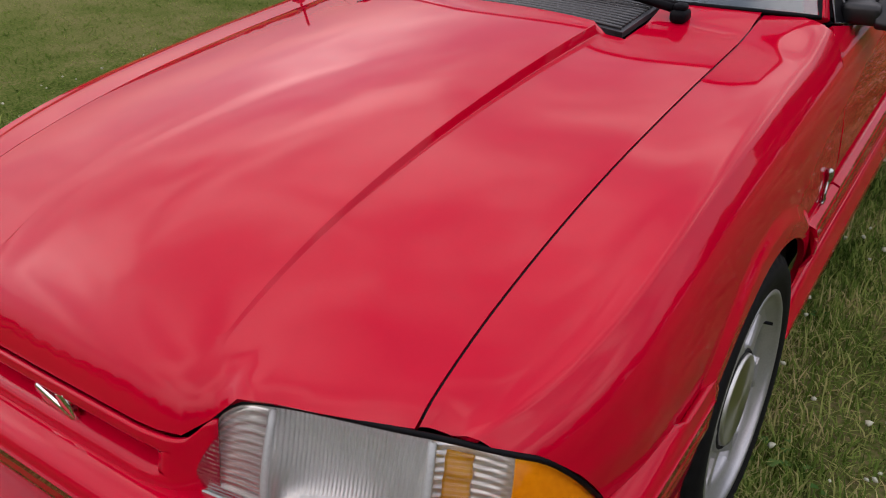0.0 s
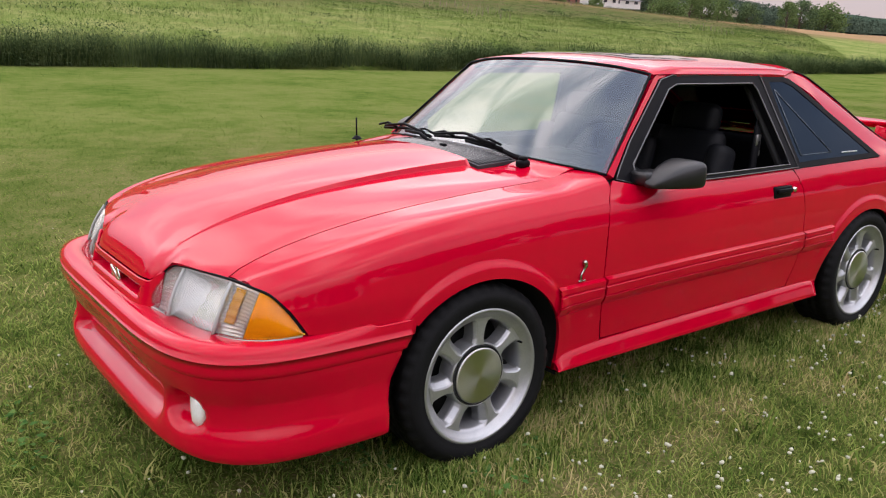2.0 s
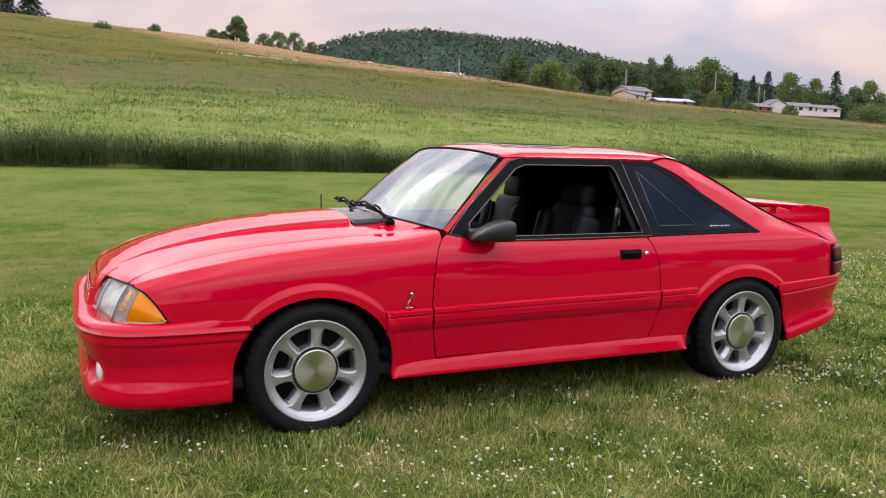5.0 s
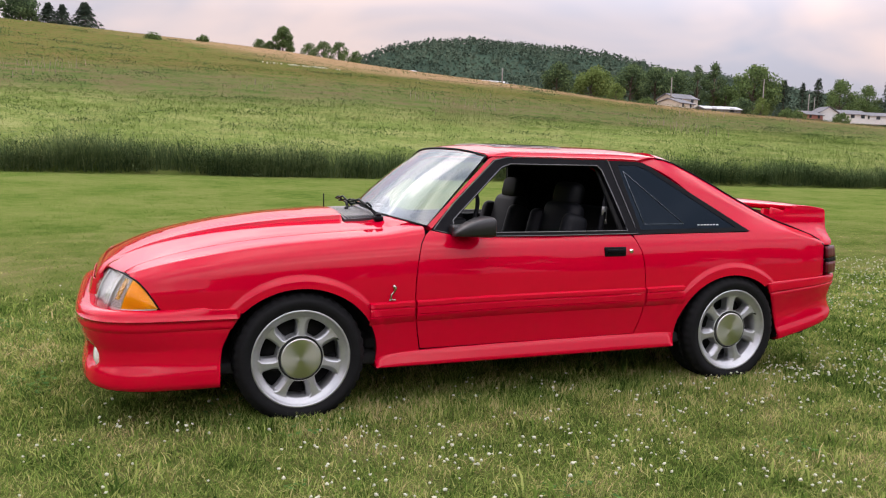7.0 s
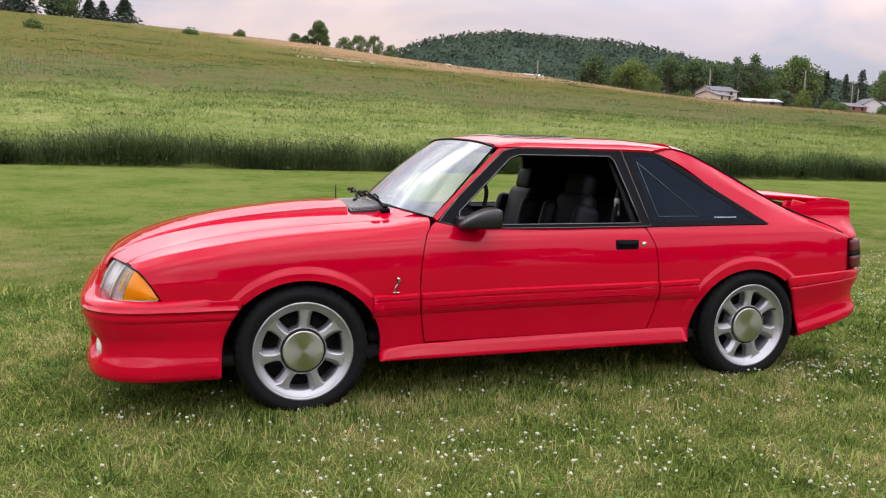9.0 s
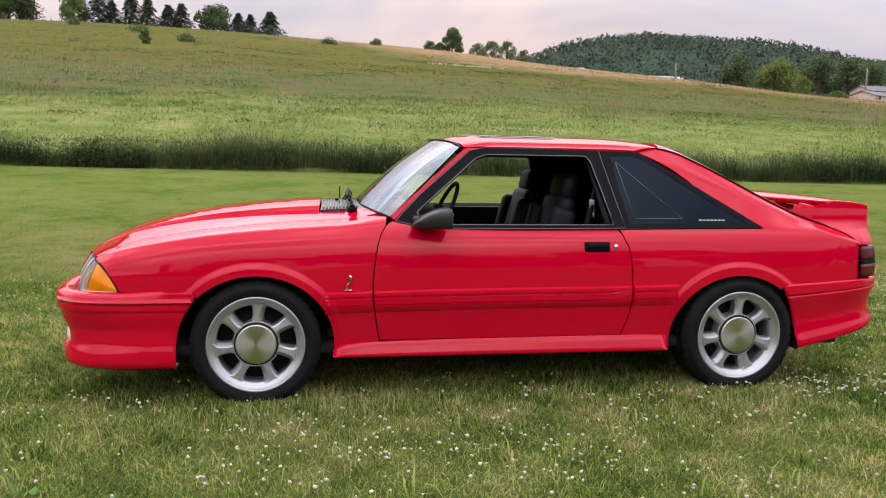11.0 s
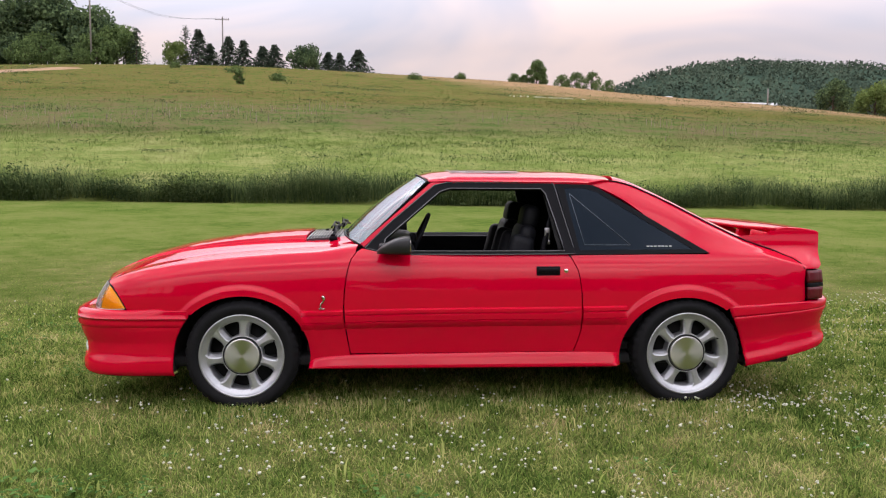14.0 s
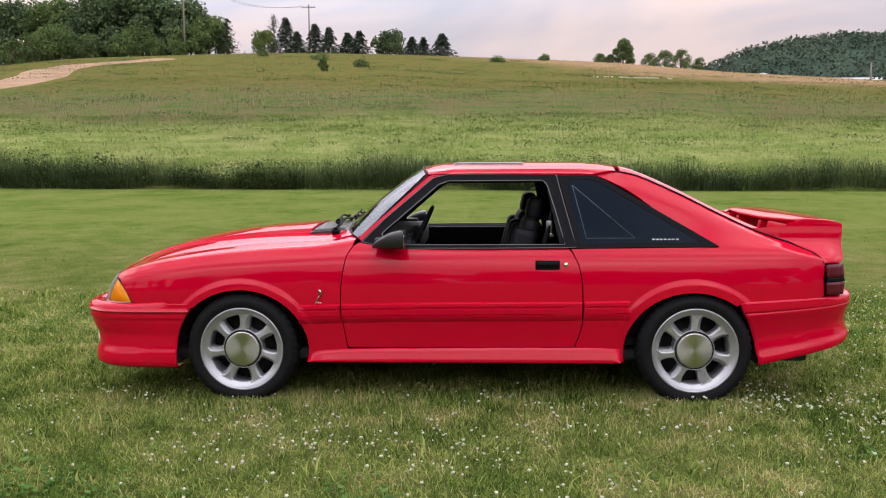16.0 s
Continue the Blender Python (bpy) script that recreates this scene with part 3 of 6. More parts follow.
def soften(f):
    """The same curve with its bends drawn out, but for its first few centimetres."""
    def g(s):
        w = 0.55 * max(0.0, min(s - 0.02, 0.22))
        if w < 0.004:
            return f(s)
        return sum((1 - abs(i) / 6) * f(s + w * i / 6) for i in range(-5, 6)) / 6.0
    return g


hood_mid, hood_side = soften(hood_mid), soften(hood_side)
edge_x = pchip([0, 0.2, 0.265, 0.305, 0.345, 0.40, 0.50, 0.61, 0.7], [-0.925, -0.924, -0.917, -0.897, -0.873, -0.852, -0.824, -0.786, -0.75])


def hood_edge(y):
    return edge_x(abs(y))


def crease(x):
    return 0.285 + 0.05 * (x + 0.8) / 1.2


def bulge(x):
    """The raised middle of the bonnet: how far along, the width and the height of its edge."""
    u = min(1, max(0, (x + 0.82) / 1.12))
    return u, 0.006, 0.023 * u**0.65


def hood_z(x, y):
    s = x - hood_edge(y)
    w = sstep(0.0, 0.16, s)
    s += w * (hood_edge(y) + 0.925 - 0.139 * min(1.2, abs(y) / 0.61) ** 2)
    k = min(1, (abs(y) / 0.61) ** 2)
    k += (sstep(0.285, 0.372, abs(y)) - k) * sstep(0.17, 0.0, s)
    z = hood_mid(s) * (1 - k) + hood_side(s) * k
    u, w, h = bulge(x)
    rise_in = min(1, max(0, (crease(x) + w / 2 - abs(y)) / w)) - 0.5
    rise_in += 0.5 * sstep(crease(x) + w / 2, 0.60, abs(y))
    return z + h * rise_in


SIDE = pchip([0.18, 0.30, 0.42, 0.52, 0.60, 0.68, 0.74, 0.80, 0.85, 0.885, 0.93], [0.795, 0.804, 0.818, 0.831, 0.836, 0.8345, 0.829, 0.819, 0.803, 0.782, 0.745])
FLARE = (((0.0, 0.315), 0.385, 0.352), ((2.535, 0.31), 0.385, 0.352))


def flare(x, z):
    """How far the wheel arch lips stand out."""
    o = 0.0
    for (cx, cz), a, b in FLARE:
        if z > cz - 0.05:
            r = math.hypot((x - cx) / a, (z - cz) / b)
            o = max(o, 0.013 * sstep(1.17, 1.07, r) * sstep(cz - 0.02, cz + 0.2, z))
    return o


def scuttle(x):
    """The wing's rise to the foot of the windscreen."""
    return 0.019 * sstep(0.40, 0.655, x)


def fender_pt(x, v):
    """Front wing: v from 0 at the bonnet's gap, over the shoulder, to 1 at the sill."""
    zg = hood_side(x + 0.785)
    w = half_width(x)
    d = min(1.0, (zg - 0.60) / 0.325)
    zl = [zg, zg - 0.008, zg - 0.015, zg - 0.021 * d, zg - 0.050 * d, zg - 0.080 * d, zg - 0.125 * d, zg - 0.185 * d, 0.60 * d + zg * (1 - d) - 0.1 * (1 - d), 0.52, 0.42, 0.30, 0.18]
    yl = [0.61, max(0.622, w - 0.125), max(0.632, w - 0.085), max(0.645, w - 0.072), w - 0.048, w - 0.029, w - 0.015, w - 0.006, w + 0.001, w - 0.004, w - 0.017, w - 0.031, w - 0.04]
    k = [0, 0.08, 0.14, 0.165, 0.22, 0.27, 0.345, 0.45, 0.58, 0.68, 0.79, 0.90, 1.0]
    y, z = pchip(k, yl)(v), pchip(k, zl)(v)
    return (x, -(y + flare(x, z)), z + scuttle(x) * sstep(0.26, 0.06, v))


def solve_v(f, x, z, lo=0.02, hi=1.0):
    for _ in range(40):
        m = (lo + hi) / 2
        if f(x, m)[2] > z:
            lo = m
        else:
            hi = m
    return (lo + hi) / 2


def side_pt(x, z):
    return (x, -(SIDE(z) + half_width(x) - 0.835 + flare(x, z)), z)


def arch(cx, cz, a, b, z0, z1, n=26):
    """The wheel opening from the rear foot (z0) over the top to the front foot (z1)."""
    t0, t1 = math.asin((z0 - cz) / b), math.pi - math.asin((z1 - cz) / b)
    return [(cx + a * math.cos(t0 + (t1 - t0) * i / n), cz + b * math.sin(t0 + (t1 - t0) * i / n)) for i in range(n + 1)]


def rings(cx, cz, a, b, f):
    """Lines along the edge of a wheel arch lip, for the mesh to follow."""
    return [[f(cx + k * a * math.cos(radians(t)), cz + k * b * math.sin(radians(t))) for t in span(22, 158, 40)] for k in (1.07, 1.095, 1.12, 1.145, 1.17)]


def fv(x, z):
    return (x, solve_v(fender_pt, x, z))


gap_front = pchip([0.30, 0.47, 0.60, 0.76, 0.86, 0.93], [0.612, 0.583, 0.572, 0.587, 0.612, 0.665])
gap_rear = pchip([0.32, 0.40, 0.46, 0.57, 0.69, 0.80, 0.89], [1.885, 1.915, 1.93, 1.932, 1.928, 1.908, 1.86])

# the headlamps' lower and upper edges
lamp_low = curve3([(-0.92, -0.295, 0.577), (-0.905, -0.44, 0.574), (-0.850, -0.665, 0.574), (-0.79, -0.748, 0.574), (-0.72, -0.786, 0.577), (-0.645, -0.803, 0.584)])
lamp_top = curve3([(-0.890, -0.316, 0.655), (-0.874, -0.335, 0.697), (-0.852, -0.375, 0.716), (-0.79, -0.618, 0.724), (-0.738, -0.748, 0.708), (-0.69, -0.782, 0.658), (-0.645, -0.804, 0.590)])

# front wing
outline = [(-0.782, 0.0), (-0.4, 0.0), (0.0, 0.0), (0.35, 0.0), (0.655, 0.0)]
outline += [fv(gap_front(z) - 0.003, z) for z in (0.90, 0.86, 0.80, 0.74, 0.68, 0.60, 0.55, 0.47, 0.40, 0.33, 0.245)]
outline += [fv(x, z) for x, z in arch(0.0, 0.315, 0.382, 0.345, 0.245, 0.555)]
outline += [fv(-0.34, 0.576), fv(-0.5, 0.578), fv(-0.635, 0.582)]
outline += [fv(p[0] + 0.004, p[2] + 0.004) for p in (lamp_top(k) for k in span(0.99, 0.66, 8))]
panel_part("front_fender", outline, fender_pt, M_RED, car, both=True, step=0.03, lines=rings(0.0, 0.315, 0.385, 0.352, fv))

# bonnet
GAP = 0.606
outline = [(hood_edge(y) + 0.001, y) for y in span(-GAP, GAP, 31)] + [(x, GAP) for x in span(-0.7, 0.34, 8)]
outline += [(0.472, GAP), (0.31, 0.395)] + [(0.312 + 0.012 * (1 - (y / 0.39) ** 2), y) for y in span(0.38, -0.38, 9)] + [(0.31, -0.395), (0.472, -GAP)] + [(x, -GAP) for x in span(0.34, -0.7, 8)]
panel_part("hood", outline, lambda x, y: (x, y, hood_z(x, y)), M_RED, car, step=0.025, lines=[[(x, s * (crease(x) + o * bulge(x)[1])) for x in span(-0.8, 0.30, 40)] for s in (-1, 1) for o in (-1.0, -0.62, -0.4, 0.4, 0.62, 1.0)])

# shade of the bonnet's side gaps, put in as black rods
for s in (-1, 1):
    part("hood_gap_shade", tube([(x, s * 0.608, hood_side(x + 0.785) + scuttle(x) - 0.0035) for x in span(-0.772, 0.655, 70)], 0.0028, 6), M_BLACK, car, "black rod standing for the shade in the bonnet's gap")

# door skin
outline = [(gap_front(z) + 0.003, z) for z in (0.325, 0.4, 0.47, 0.54, 0.60, 0.68, 0.76, 0.82, 0.86, 0.90)] + [(0.672, 0.921), (0.70, 0.915), (0.80, 0.895), (0.9, 0.884), (1.4, 0.886), (1.855, 0.887)]
outline += [(gap_rear(z) - 0.003, z) for z in (0.86, 0.80, 0.75, 0.69, 0.63, 0.57, 0.51, 0.46, 0.40, 0.33)]
doors = panel_part("door", outline, side_pt, M_RED, car, both=True, step=0.035)

# quarter panel with the sail beside the rear window
hatch_top = pchip([1.95, 2.15, 2.24, 2.38, 2.52, 2.77, 2.95, 3.1, 3.25, 3.33, 3.40], [1.348, 1.335, 1.318, 1.262, 1.195, 1.068, 0.985, 0.935, 0.895, 0.86, 0.80])
rail_y = pchip([1.9, 2.2, 2.6, 3.0, 3.3, 3.42], [0.555, 0.555, 0.60, 0.66, 0.69, 0.69])


def green_y(z):
    return 0.785 - (z - 0.885) * 0.475


def rear_pt(x, v):
    """Quarter: v from 0 at the tailgate's gap, down the sail and the flank, to 1 at the sill."""
    zt = hatch_top(x) - 0.028
    w = half_width(x) - 0.835
    y0 = rail_y(x)
    zb = min(0.885, zt - 0.05)
    yb = SIDE(zb) + w
    zl = [zt, zt - 0.22 * (zt - zb), zt - 0.6 * (zt - zb), zb, zb - 0.045, zb - 0.10, 0.74 - (0.885 - zb) * 0.6, 0.66, 0.60, 0.52, 0.42, 0.30, 0.18]
    yl = [y0, 0, 0, yb]
    yl[1] = y0 + 0.30 * (yb - y0) + 0.006
    yl[2] = y0 + 0.64 * (yb - y0) + 0.004
    yl += [max(yb, SIDE(z) + w) for z in zl[4:6]] + [SIDE(z) + w for z in zl[6:]]
    k = [0, 0.09, 0.2, 0.32, 0.37, 0.43, 0.50, 0.56, 0.62, 0.70, 0.80, 0.90, 1.0]
    y, z = pchip(k, yl)(v), pchip(k, zl)(v)
    return (x, -(y + flare(x, z)), z)


def rv(x, z):
    return (x, solve_v(rear_pt, x, z, 0.0))


outline = [(2.06, 0.0), (2.2, 0.0), (2.5, 0.0), (2.8, 0.0), (3.0, 0.0), (3.2, 0.0), (3.29, 0.0), (3.33, 0.0), rv(3.345, 0.803)]
outline += [rv(3.255, 0.80), rv(3.245, 0.72), rv(3.25, 0.622), rv(3.1, 0.607), rv(2.89, 0.594), rv(2.80, 0.590)]
outline += [rv(x, z) for x, z in arch(2.535, 0.31, 0.375, 0.335, 0.57, 0.245)]
outline += [rv(1.90, 0.245)] + [rv(gap_rear(z) + 0.003, z) for z in (0.33, 0.40, 0.46, 0.57, 0.63, 0.69, 0.75, 0.80, 0.85)] + [rv(1.87, 0.884), rv(2.68, 0.890), rv(2.62, 0.935), rv(2.3, 1.135), rv(2.075, 1.27), rv(2.0, 1.300)]
panel_part("quarter_panel", outline, rear_pt, M_RED, car, both=True, step=0.035, lines=rings(2.535, 0.31, 0.385, 0.352, rv))

# roof
roof_edge = pchip([1.02, 1.10, 1.25, 1.9, 2.1, 2.25], [1.30, 1.318, 1.328, 1.325, 1.315, 1.29])


def roof_pt(x, y):
    k = min(1.0, abs(y) / 0.60)
    ze = roof_edge(x)
    return (x, y, ze + (0.042 * (1 - k**2.2)) - 0.03 * sstep(0.93, 1.03, k) * 1.0)


def header_x(y):
    return 1.005 + 0.055 * (y / 0.58) ** 2


outline = [(header_x(y), y) for y in span(-0.585, 0.585, 15)] + [(x, 0.60) for x in span(1.2, 2.0, 6)] + [(2.14, 0.562)] + [(2.17 - 0.03 * (y / 0.55) ** 2, y) for y in span(0.545, -0.545, 9)] + [(2.14, -0.562)] + [(x, -0.60) for x in span(2.0, 1.2, 6)]
roof = panel_part("roof", outline, roof_pt, M_RED, car, step=0.035, depth=0.02)


# windscreen pillars and window frames lie on one leaning plane a side
def green_pt(off):
    return lambda x, z: (x, -(green_y(z) - 0.022 * sstep(1.3, 0.6, x) + off), z)


outline = [(0.665, 0.945), (0.685, 0.928), (0.814, 1.053), (1.088, 1.283), (1.17, 1.301), (1.8, 1.303), (1.99, 1.297), (2.02, 1.305), (1.98, 1.322), (1.8, 1.327), (1.2, 1.325), (1.12, 1.317), (1.062, 1.288), (0.862, 1.115)]
panel_part("window_pillar", outline, green_pt(0.0), M_RED, car, "red windscreen pillar and roof rail", both=True, step=0.03, depth=0.05)
outline = [(0.689, 0.923), (0.817, 1.051), (1.091, 1.280), (1.17, 1.298), (1.785, 1.300), (1.80, 1.285), (1.845, 1.10), (1.897, 0.892), (1.4, 0.889), (0.9, 0.889), (0.80, 0.899)]
hole = [(0.80, 0.906), (0.805, 0.972), (1.122, 1.242), (1.18, 1.262), (1.72, 1.262), (1.745, 1.235), (1.79, 1.08), (1.835, 0.908)]
window_frames = panel_part("door_window_frame", outline, green_pt(0.006), M_BLACK, car, "black rubber and metal frame round the open window", both=True, step=0.03, depth=0.03, holes=[hole])
for ob, m in zip(window_frames, (1, -1)):
    for name, ring, off, r in (("inner_seal", hole, 0.007, 0.0045), ("outer_trim", outline, 0.007, 0.0035)):
        pts = [green_pt(off)(x, z) for x, z in resample(ring, 0.05)]
        part(name, tube([(p[0], m * p[1], p[2]) for p in pts], r, 6, closed=True), M_SLAT, ob, "glossy black edge of the window frame")

# tailgate
hatch_in = 0.010


def hatch_pt(x, k):
    y = k * (rail_y(x) - hatch_in)
    return (x, y, hatch_top(x) + 0.012 - 0.038 * abs(k) ** 9)


outline = [(2.19 - 0.02 * k * k, k) for k in span(-1, 1, 9)] + [(x, 1.0) for x in span(2.3, 3.2, 10)] + [(3.385 - 0.02 * k * k, k) for k in span(1, -1, 9)] + [(x, -1.0) for x in span(3.2, 2.3, 10)]
rear_hole = [(2.26, -0.86), (2.26, 0.86), (2.80, 0.86), (2.80, -0.86)]
tailgate = panel_part("tailgate", outline, hatch_pt, M_RED, car, step=0.05, holes=[rear_hole])


# ---------------- the car: nose ----------------
def nose_plan(z):
    """The bumper's outline from above at a height, as points from the middle to the wheel arch."""
    n = 4.6 + 0.4 * sstep(0.24, 0.46, z)
    a = 0.680 + 0.015 * sstep(0.24, 0.46, z)
    end = pchip([0.20, 0.30, 0.38, 0.48, 0.55, 0.62], [-0.380, -0.378, -0.370, -0.332, -0.287, -0.282])(z)
    pts = []
    for i in range(41):
        t = i / 40 * math.pi / 2
        c, s = math.cos(t) ** (2 / n), math.sin(t) ** (2 / n)
        pts.append((-0.3 - a * c, 0.838 * s))
    pts = [p for p in pts if p[0] < end - 0.01]
    pts.append((end, 0.838))
    return pts


bump_in = pchip([0.205, 0.212, 0.235, 0.27, 0.33, 0.39, 0.43, 0.47, 0.488, 0.498, 0.528, 0.533, 0.538, 0.552, 0.560, 0.566, 0.570],
                [0.16, 0.03, 0.004, 0.006, 0.03, 0.036, 0.024, 0.013, 0.010, 0.000, 0.000, 0.006, 0.000, 0.000, 0.006, 0.022, 0.10])


def along(pts, t):
    d = [0.0]
    for a, b in zip(pts, pts[1:]):
        d.append(d[-1] + math.dist(a, b))
    s = t * d[-1]
    for i in range(len(pts) - 1):
        if s <= d[i + 1] or i == len(pts) - 2:
            k = (s - d[i]) / max(1e-9, d[i + 1] - d[i])
            a, b = pts[i], pts[i + 1]
            tx, ty = b[0] - a[0], b[1] - a[1]
            l = math.hypot(tx, ty) or 1
            return (a[0] + tx * k, a[1] + ty * k), (-ty / l, tx / l)


def bumper_pt(u, z):
    s = -1 if u < 0 else 1
    (x, y), (nx, ny) = along(nose_plan(z), abs(u))
    inset = bump_in(z)
    if z > 0.552:
        inset += (0.003 - inset) * sstep(-0.56, -0.42, x)
    inset *= 1 - 0.5 * sstep(-0.78, -0.5, x) * sstep(0.25, 0.29, z) * sstep(0.497, 0.470, z)
    # the wide air opening and the pockets of the fog lamps
    inset += 0.050 * sstep(0.50, 0.455, y) * sstep(0.262, 0.296, z) * sstep(0.402, 0.366, z)
    r = math.hypot((y - 0.605) / 0.092, (z - 0.350) / 0.070)
    inset += 0.05 * sstep(1.05, 0.62, r) * (1 if x < -0.6 else 0)
    return (x - nx * inset, s * (y - ny * inset), z + 0.009 * sstep(-0.66, -0.50, x) * sstep(0.540, 0.570, z))


us = span(-1, 1, 161)
zk = [0.207, 0.213, 0.222, 0.262, 0.272, 0.284, 0.296, 0.366, 0.378, 0.390, 0.402, 0.488, 0.493, 0.498, 0.528, 0.533, 0.538, 0.552, 0.560, 0.566, 0.570]
zs = sorted(zk + [z for z in span(0.207, 0.57, 34) if min(abs(z - q) for q in zk) > 0.006])
front_bumper = part("front_bumper", thick(grid(bumper_pt, us, zs), 0.012), M_RED, car, "red moulded bumper cover with a wide air opening")

# header between the lamps, with its slot
def header_pt(y, z):
    x = hood_edge(y) - (0.655 - z) * 0.25
    x += 0.05 * sstep(0.262, 0.238, abs(y)) * sstep(0.588, 0.600, z) * sstep(0.642, 0.632, z)
    return (x, y, z + 0.035 * sstep(0.285, 0.335, abs(y)) * (z - 0.558) / 0.094)


part("header_panel", thick(grid(header_pt, span(-0.335, 0.335, 90), sorted({*span(0.558, 0.6555, 22), 0.588, 0.594, 0.6, 0.632, 0.637, 0.642})), 0.01), M_RED, car, "red nose panel with a slim slot")
badge = box((0.016, 0.100, 0.020), (-0.932, 0.0, 0.613), 0.005, rot=(18, 0, 0))
badge = join(badge, box((0.014, 0.030, 0.044), (-0.932, -0.030, 0.620), 0.003, rot=(-20, 0, 0)), box((0.014, 0.024, 0.040), (-0.932, 0.028, 0.602), 0.003, rot=(25, 0, 0)))
part("nose_badge", badge, M_CHROME, car, "small chrome nose badge")

# lamps

def lamp_pt(s, t, back=0.0):
    a, b = lamp_low(s), lamp_top(s)
    bulge = 0.012 * math.sin(math.pi * t) - back
    nx, ny = -math.cos(s * 1.25), -math.sin(s * 1.25)
    return (a[0] + (b[0] - a[0]) * t + nx * bulge, a[1] + (b[1] - a[1]) * t + ny * bulge, a[2] + (b[2] - a[2]) * t)


for flip in (False, True):
    lamp = new("headlamp")
    lamp.parent = car
    lamp["label"] = "clear headlamp unit with an amber corner lens"
    for name, s0, s1, mat in (("inner_lens", 0.005, 0.205, M_LENS_V), ("main_lens", 0.215, 0.555, M_LENS), ("side_lens", 0.565, 0.715, M_LENS_V), ("amber_lens", 0.718, 0.99, M_AMBER)):
        d = grid(lambda s, t: lamp_pt(s, t), span(s0, s1, 14), span(0.03, 0.97, 10))
        part(name, mirrored(d) if flip else d, mat, lamp)
    # bright moulded bowls: lying flutes in the inner and side ones, upright flutes in the main one
    for s0, s1, dep, mat, nu, nv in ((0.0, 0.21, 0.016, M_REFL, 0, 11), (0.21, 0.56, 0.05, M_REFL, 34, 0), (0.56, 0.72, 0.022, M_REFL, 0, 15), (0.72, 1.0, 0.012, M_AMBER_IN, 0, 0)):
        def bowl(s, t):
            q = min(1, max(0, (s - s0) / (s1 - s0)))
            deep = dep * (math.sin(math.pi * min(1, max(0, t))) * math.sin(math.pi * q)) ** 0.4 + 0.006
            deep += (0.0010 * math.sin(math.tau * nu * q) * sstep(0.16, 0.30, t) if nu else 0) + ((0.0014 if nv < 12 else 0.0006) * math.sin(math.tau * nv * t) if nv else 0)
            return lamp_pt(s, t, deep)
        d = grid(bowl, span(s0, s1, max(24, nu * 6)), span(0.0, 1.0, max(16, nv * 7)))
        part("reflector", mirrored(d) if flip else d, mat, lamp)
    d = grid(lambda s, t: lamp_pt(s, t, 0.016 + 0.003 * math.sin(t * 40)), span(0.592, 0.645, 8), span(0.28, 0.90, 24))
    part("turn_bulb", thick(mirrored(d) if flip else d, 0.004), M_AMBER_IN, lamp, "amber bulb behind the side lens")
    for k in (0.21, 0.56):
        pts = [lamp_pt(k, t, -0.001) for t in span(0.02, 0.98, 8)]
        bar = tube([(p[0], -p[1] if flip else p[1], p[2]) for p in pts], 0.0058, 8)
        part("divider", bar, M_RIM, lamp)
    edge = [lamp_pt(s, 0.02, 0.0) for s in span(0.005, 0.99, 40)]
    part("rim", tube([(p[0], -p[1] if flip else p[1], p[2]) for p in edge], 0.0045, 6), M_RIM, lamp, "pale lower rim of the lenses")
    ring = [lamp_pt(s, 1.0, 0.002) for s in span(0, 1, 40)]
    bar = tube([(p[0], -p[1] if flip else p[1], p[2] + 0.002) for p in ring], 0.0042, 6)
    part("seal", bar, M_BLACK, lamp)

for s in (-1, 1):
    fog = lathe([(0.0, 0.03), (0.035, 0.026), (0.052, 0.012), (0.056, 0.0), (0.05, -0.02), (0.0, -0.03)], 32)
    bmesh.ops.scale(fog, vec=(0.95, 0.9, 1.15), verts=fog.verts)
    bmesh.ops.transform(fog, matrix=Matrix.Translation((-0.893, s * 0.618, 0.354)) @ Matrix.Rotation(radians(90 - s * -14), 4, "Z"), verts=fog.verts)
    part("fog_lamp", fog, M_FOG, front_bumper, "round clear fog lamp")


# ---------------- mouldings, sills and handles ----------------
mould_z = pchip([-0.33, 0.34, 1.15, 1.92, 2.2, 2.9], [0.520, 0.530, 0.545, 0.550, 0.555, 0.562])
MOULD = [(0.046, -0.004), (0.044, 0.003), (0.037, 0.016), (0.020, 0.0175), (0.0175, 0.010), (0.0145, 0.010), (0.008, 0.0175), (-0.022, 0.018), (-0.025, 0.012), (-0.029, 0.017), (-0.040, 0.014), (-0.052, 0.009), (-0.064, 0.002), (-0.070, -0.005)]


def strip(x0, x1, s):
    def f(x, k):
        dz, o = MOULD[int(k)]
        z = mould_z(x) + dz
        return (x, s * (SIDE(z) + half_width(x) - 0.835 + flare(x, z) + o), z)
    return grid(f, span(x0, x1, 24), range(len(MOULD)), flip=s > 0)


def capped(data):
    bm = bmesh.new()
    vs = [bm.verts.new(v) for v in data[0]]
    for q in data[1]:
        bm.faces.new([vs[i] for i in q])
    bmesh.ops.holes_fill(bm, edges=[e for e in bm.edges if e.is_boundary], sides=0)
    bmesh.ops.recalc_face_normals(bm, faces=bm.faces)
    return bm


skirt_edge = pchip([0.36, 0.42, 0.62, 1.15, 1.8, 2.0, 2.15], [0.262, 0.302, 0.318, 0.325, 0.328, 0.328, 0.322])


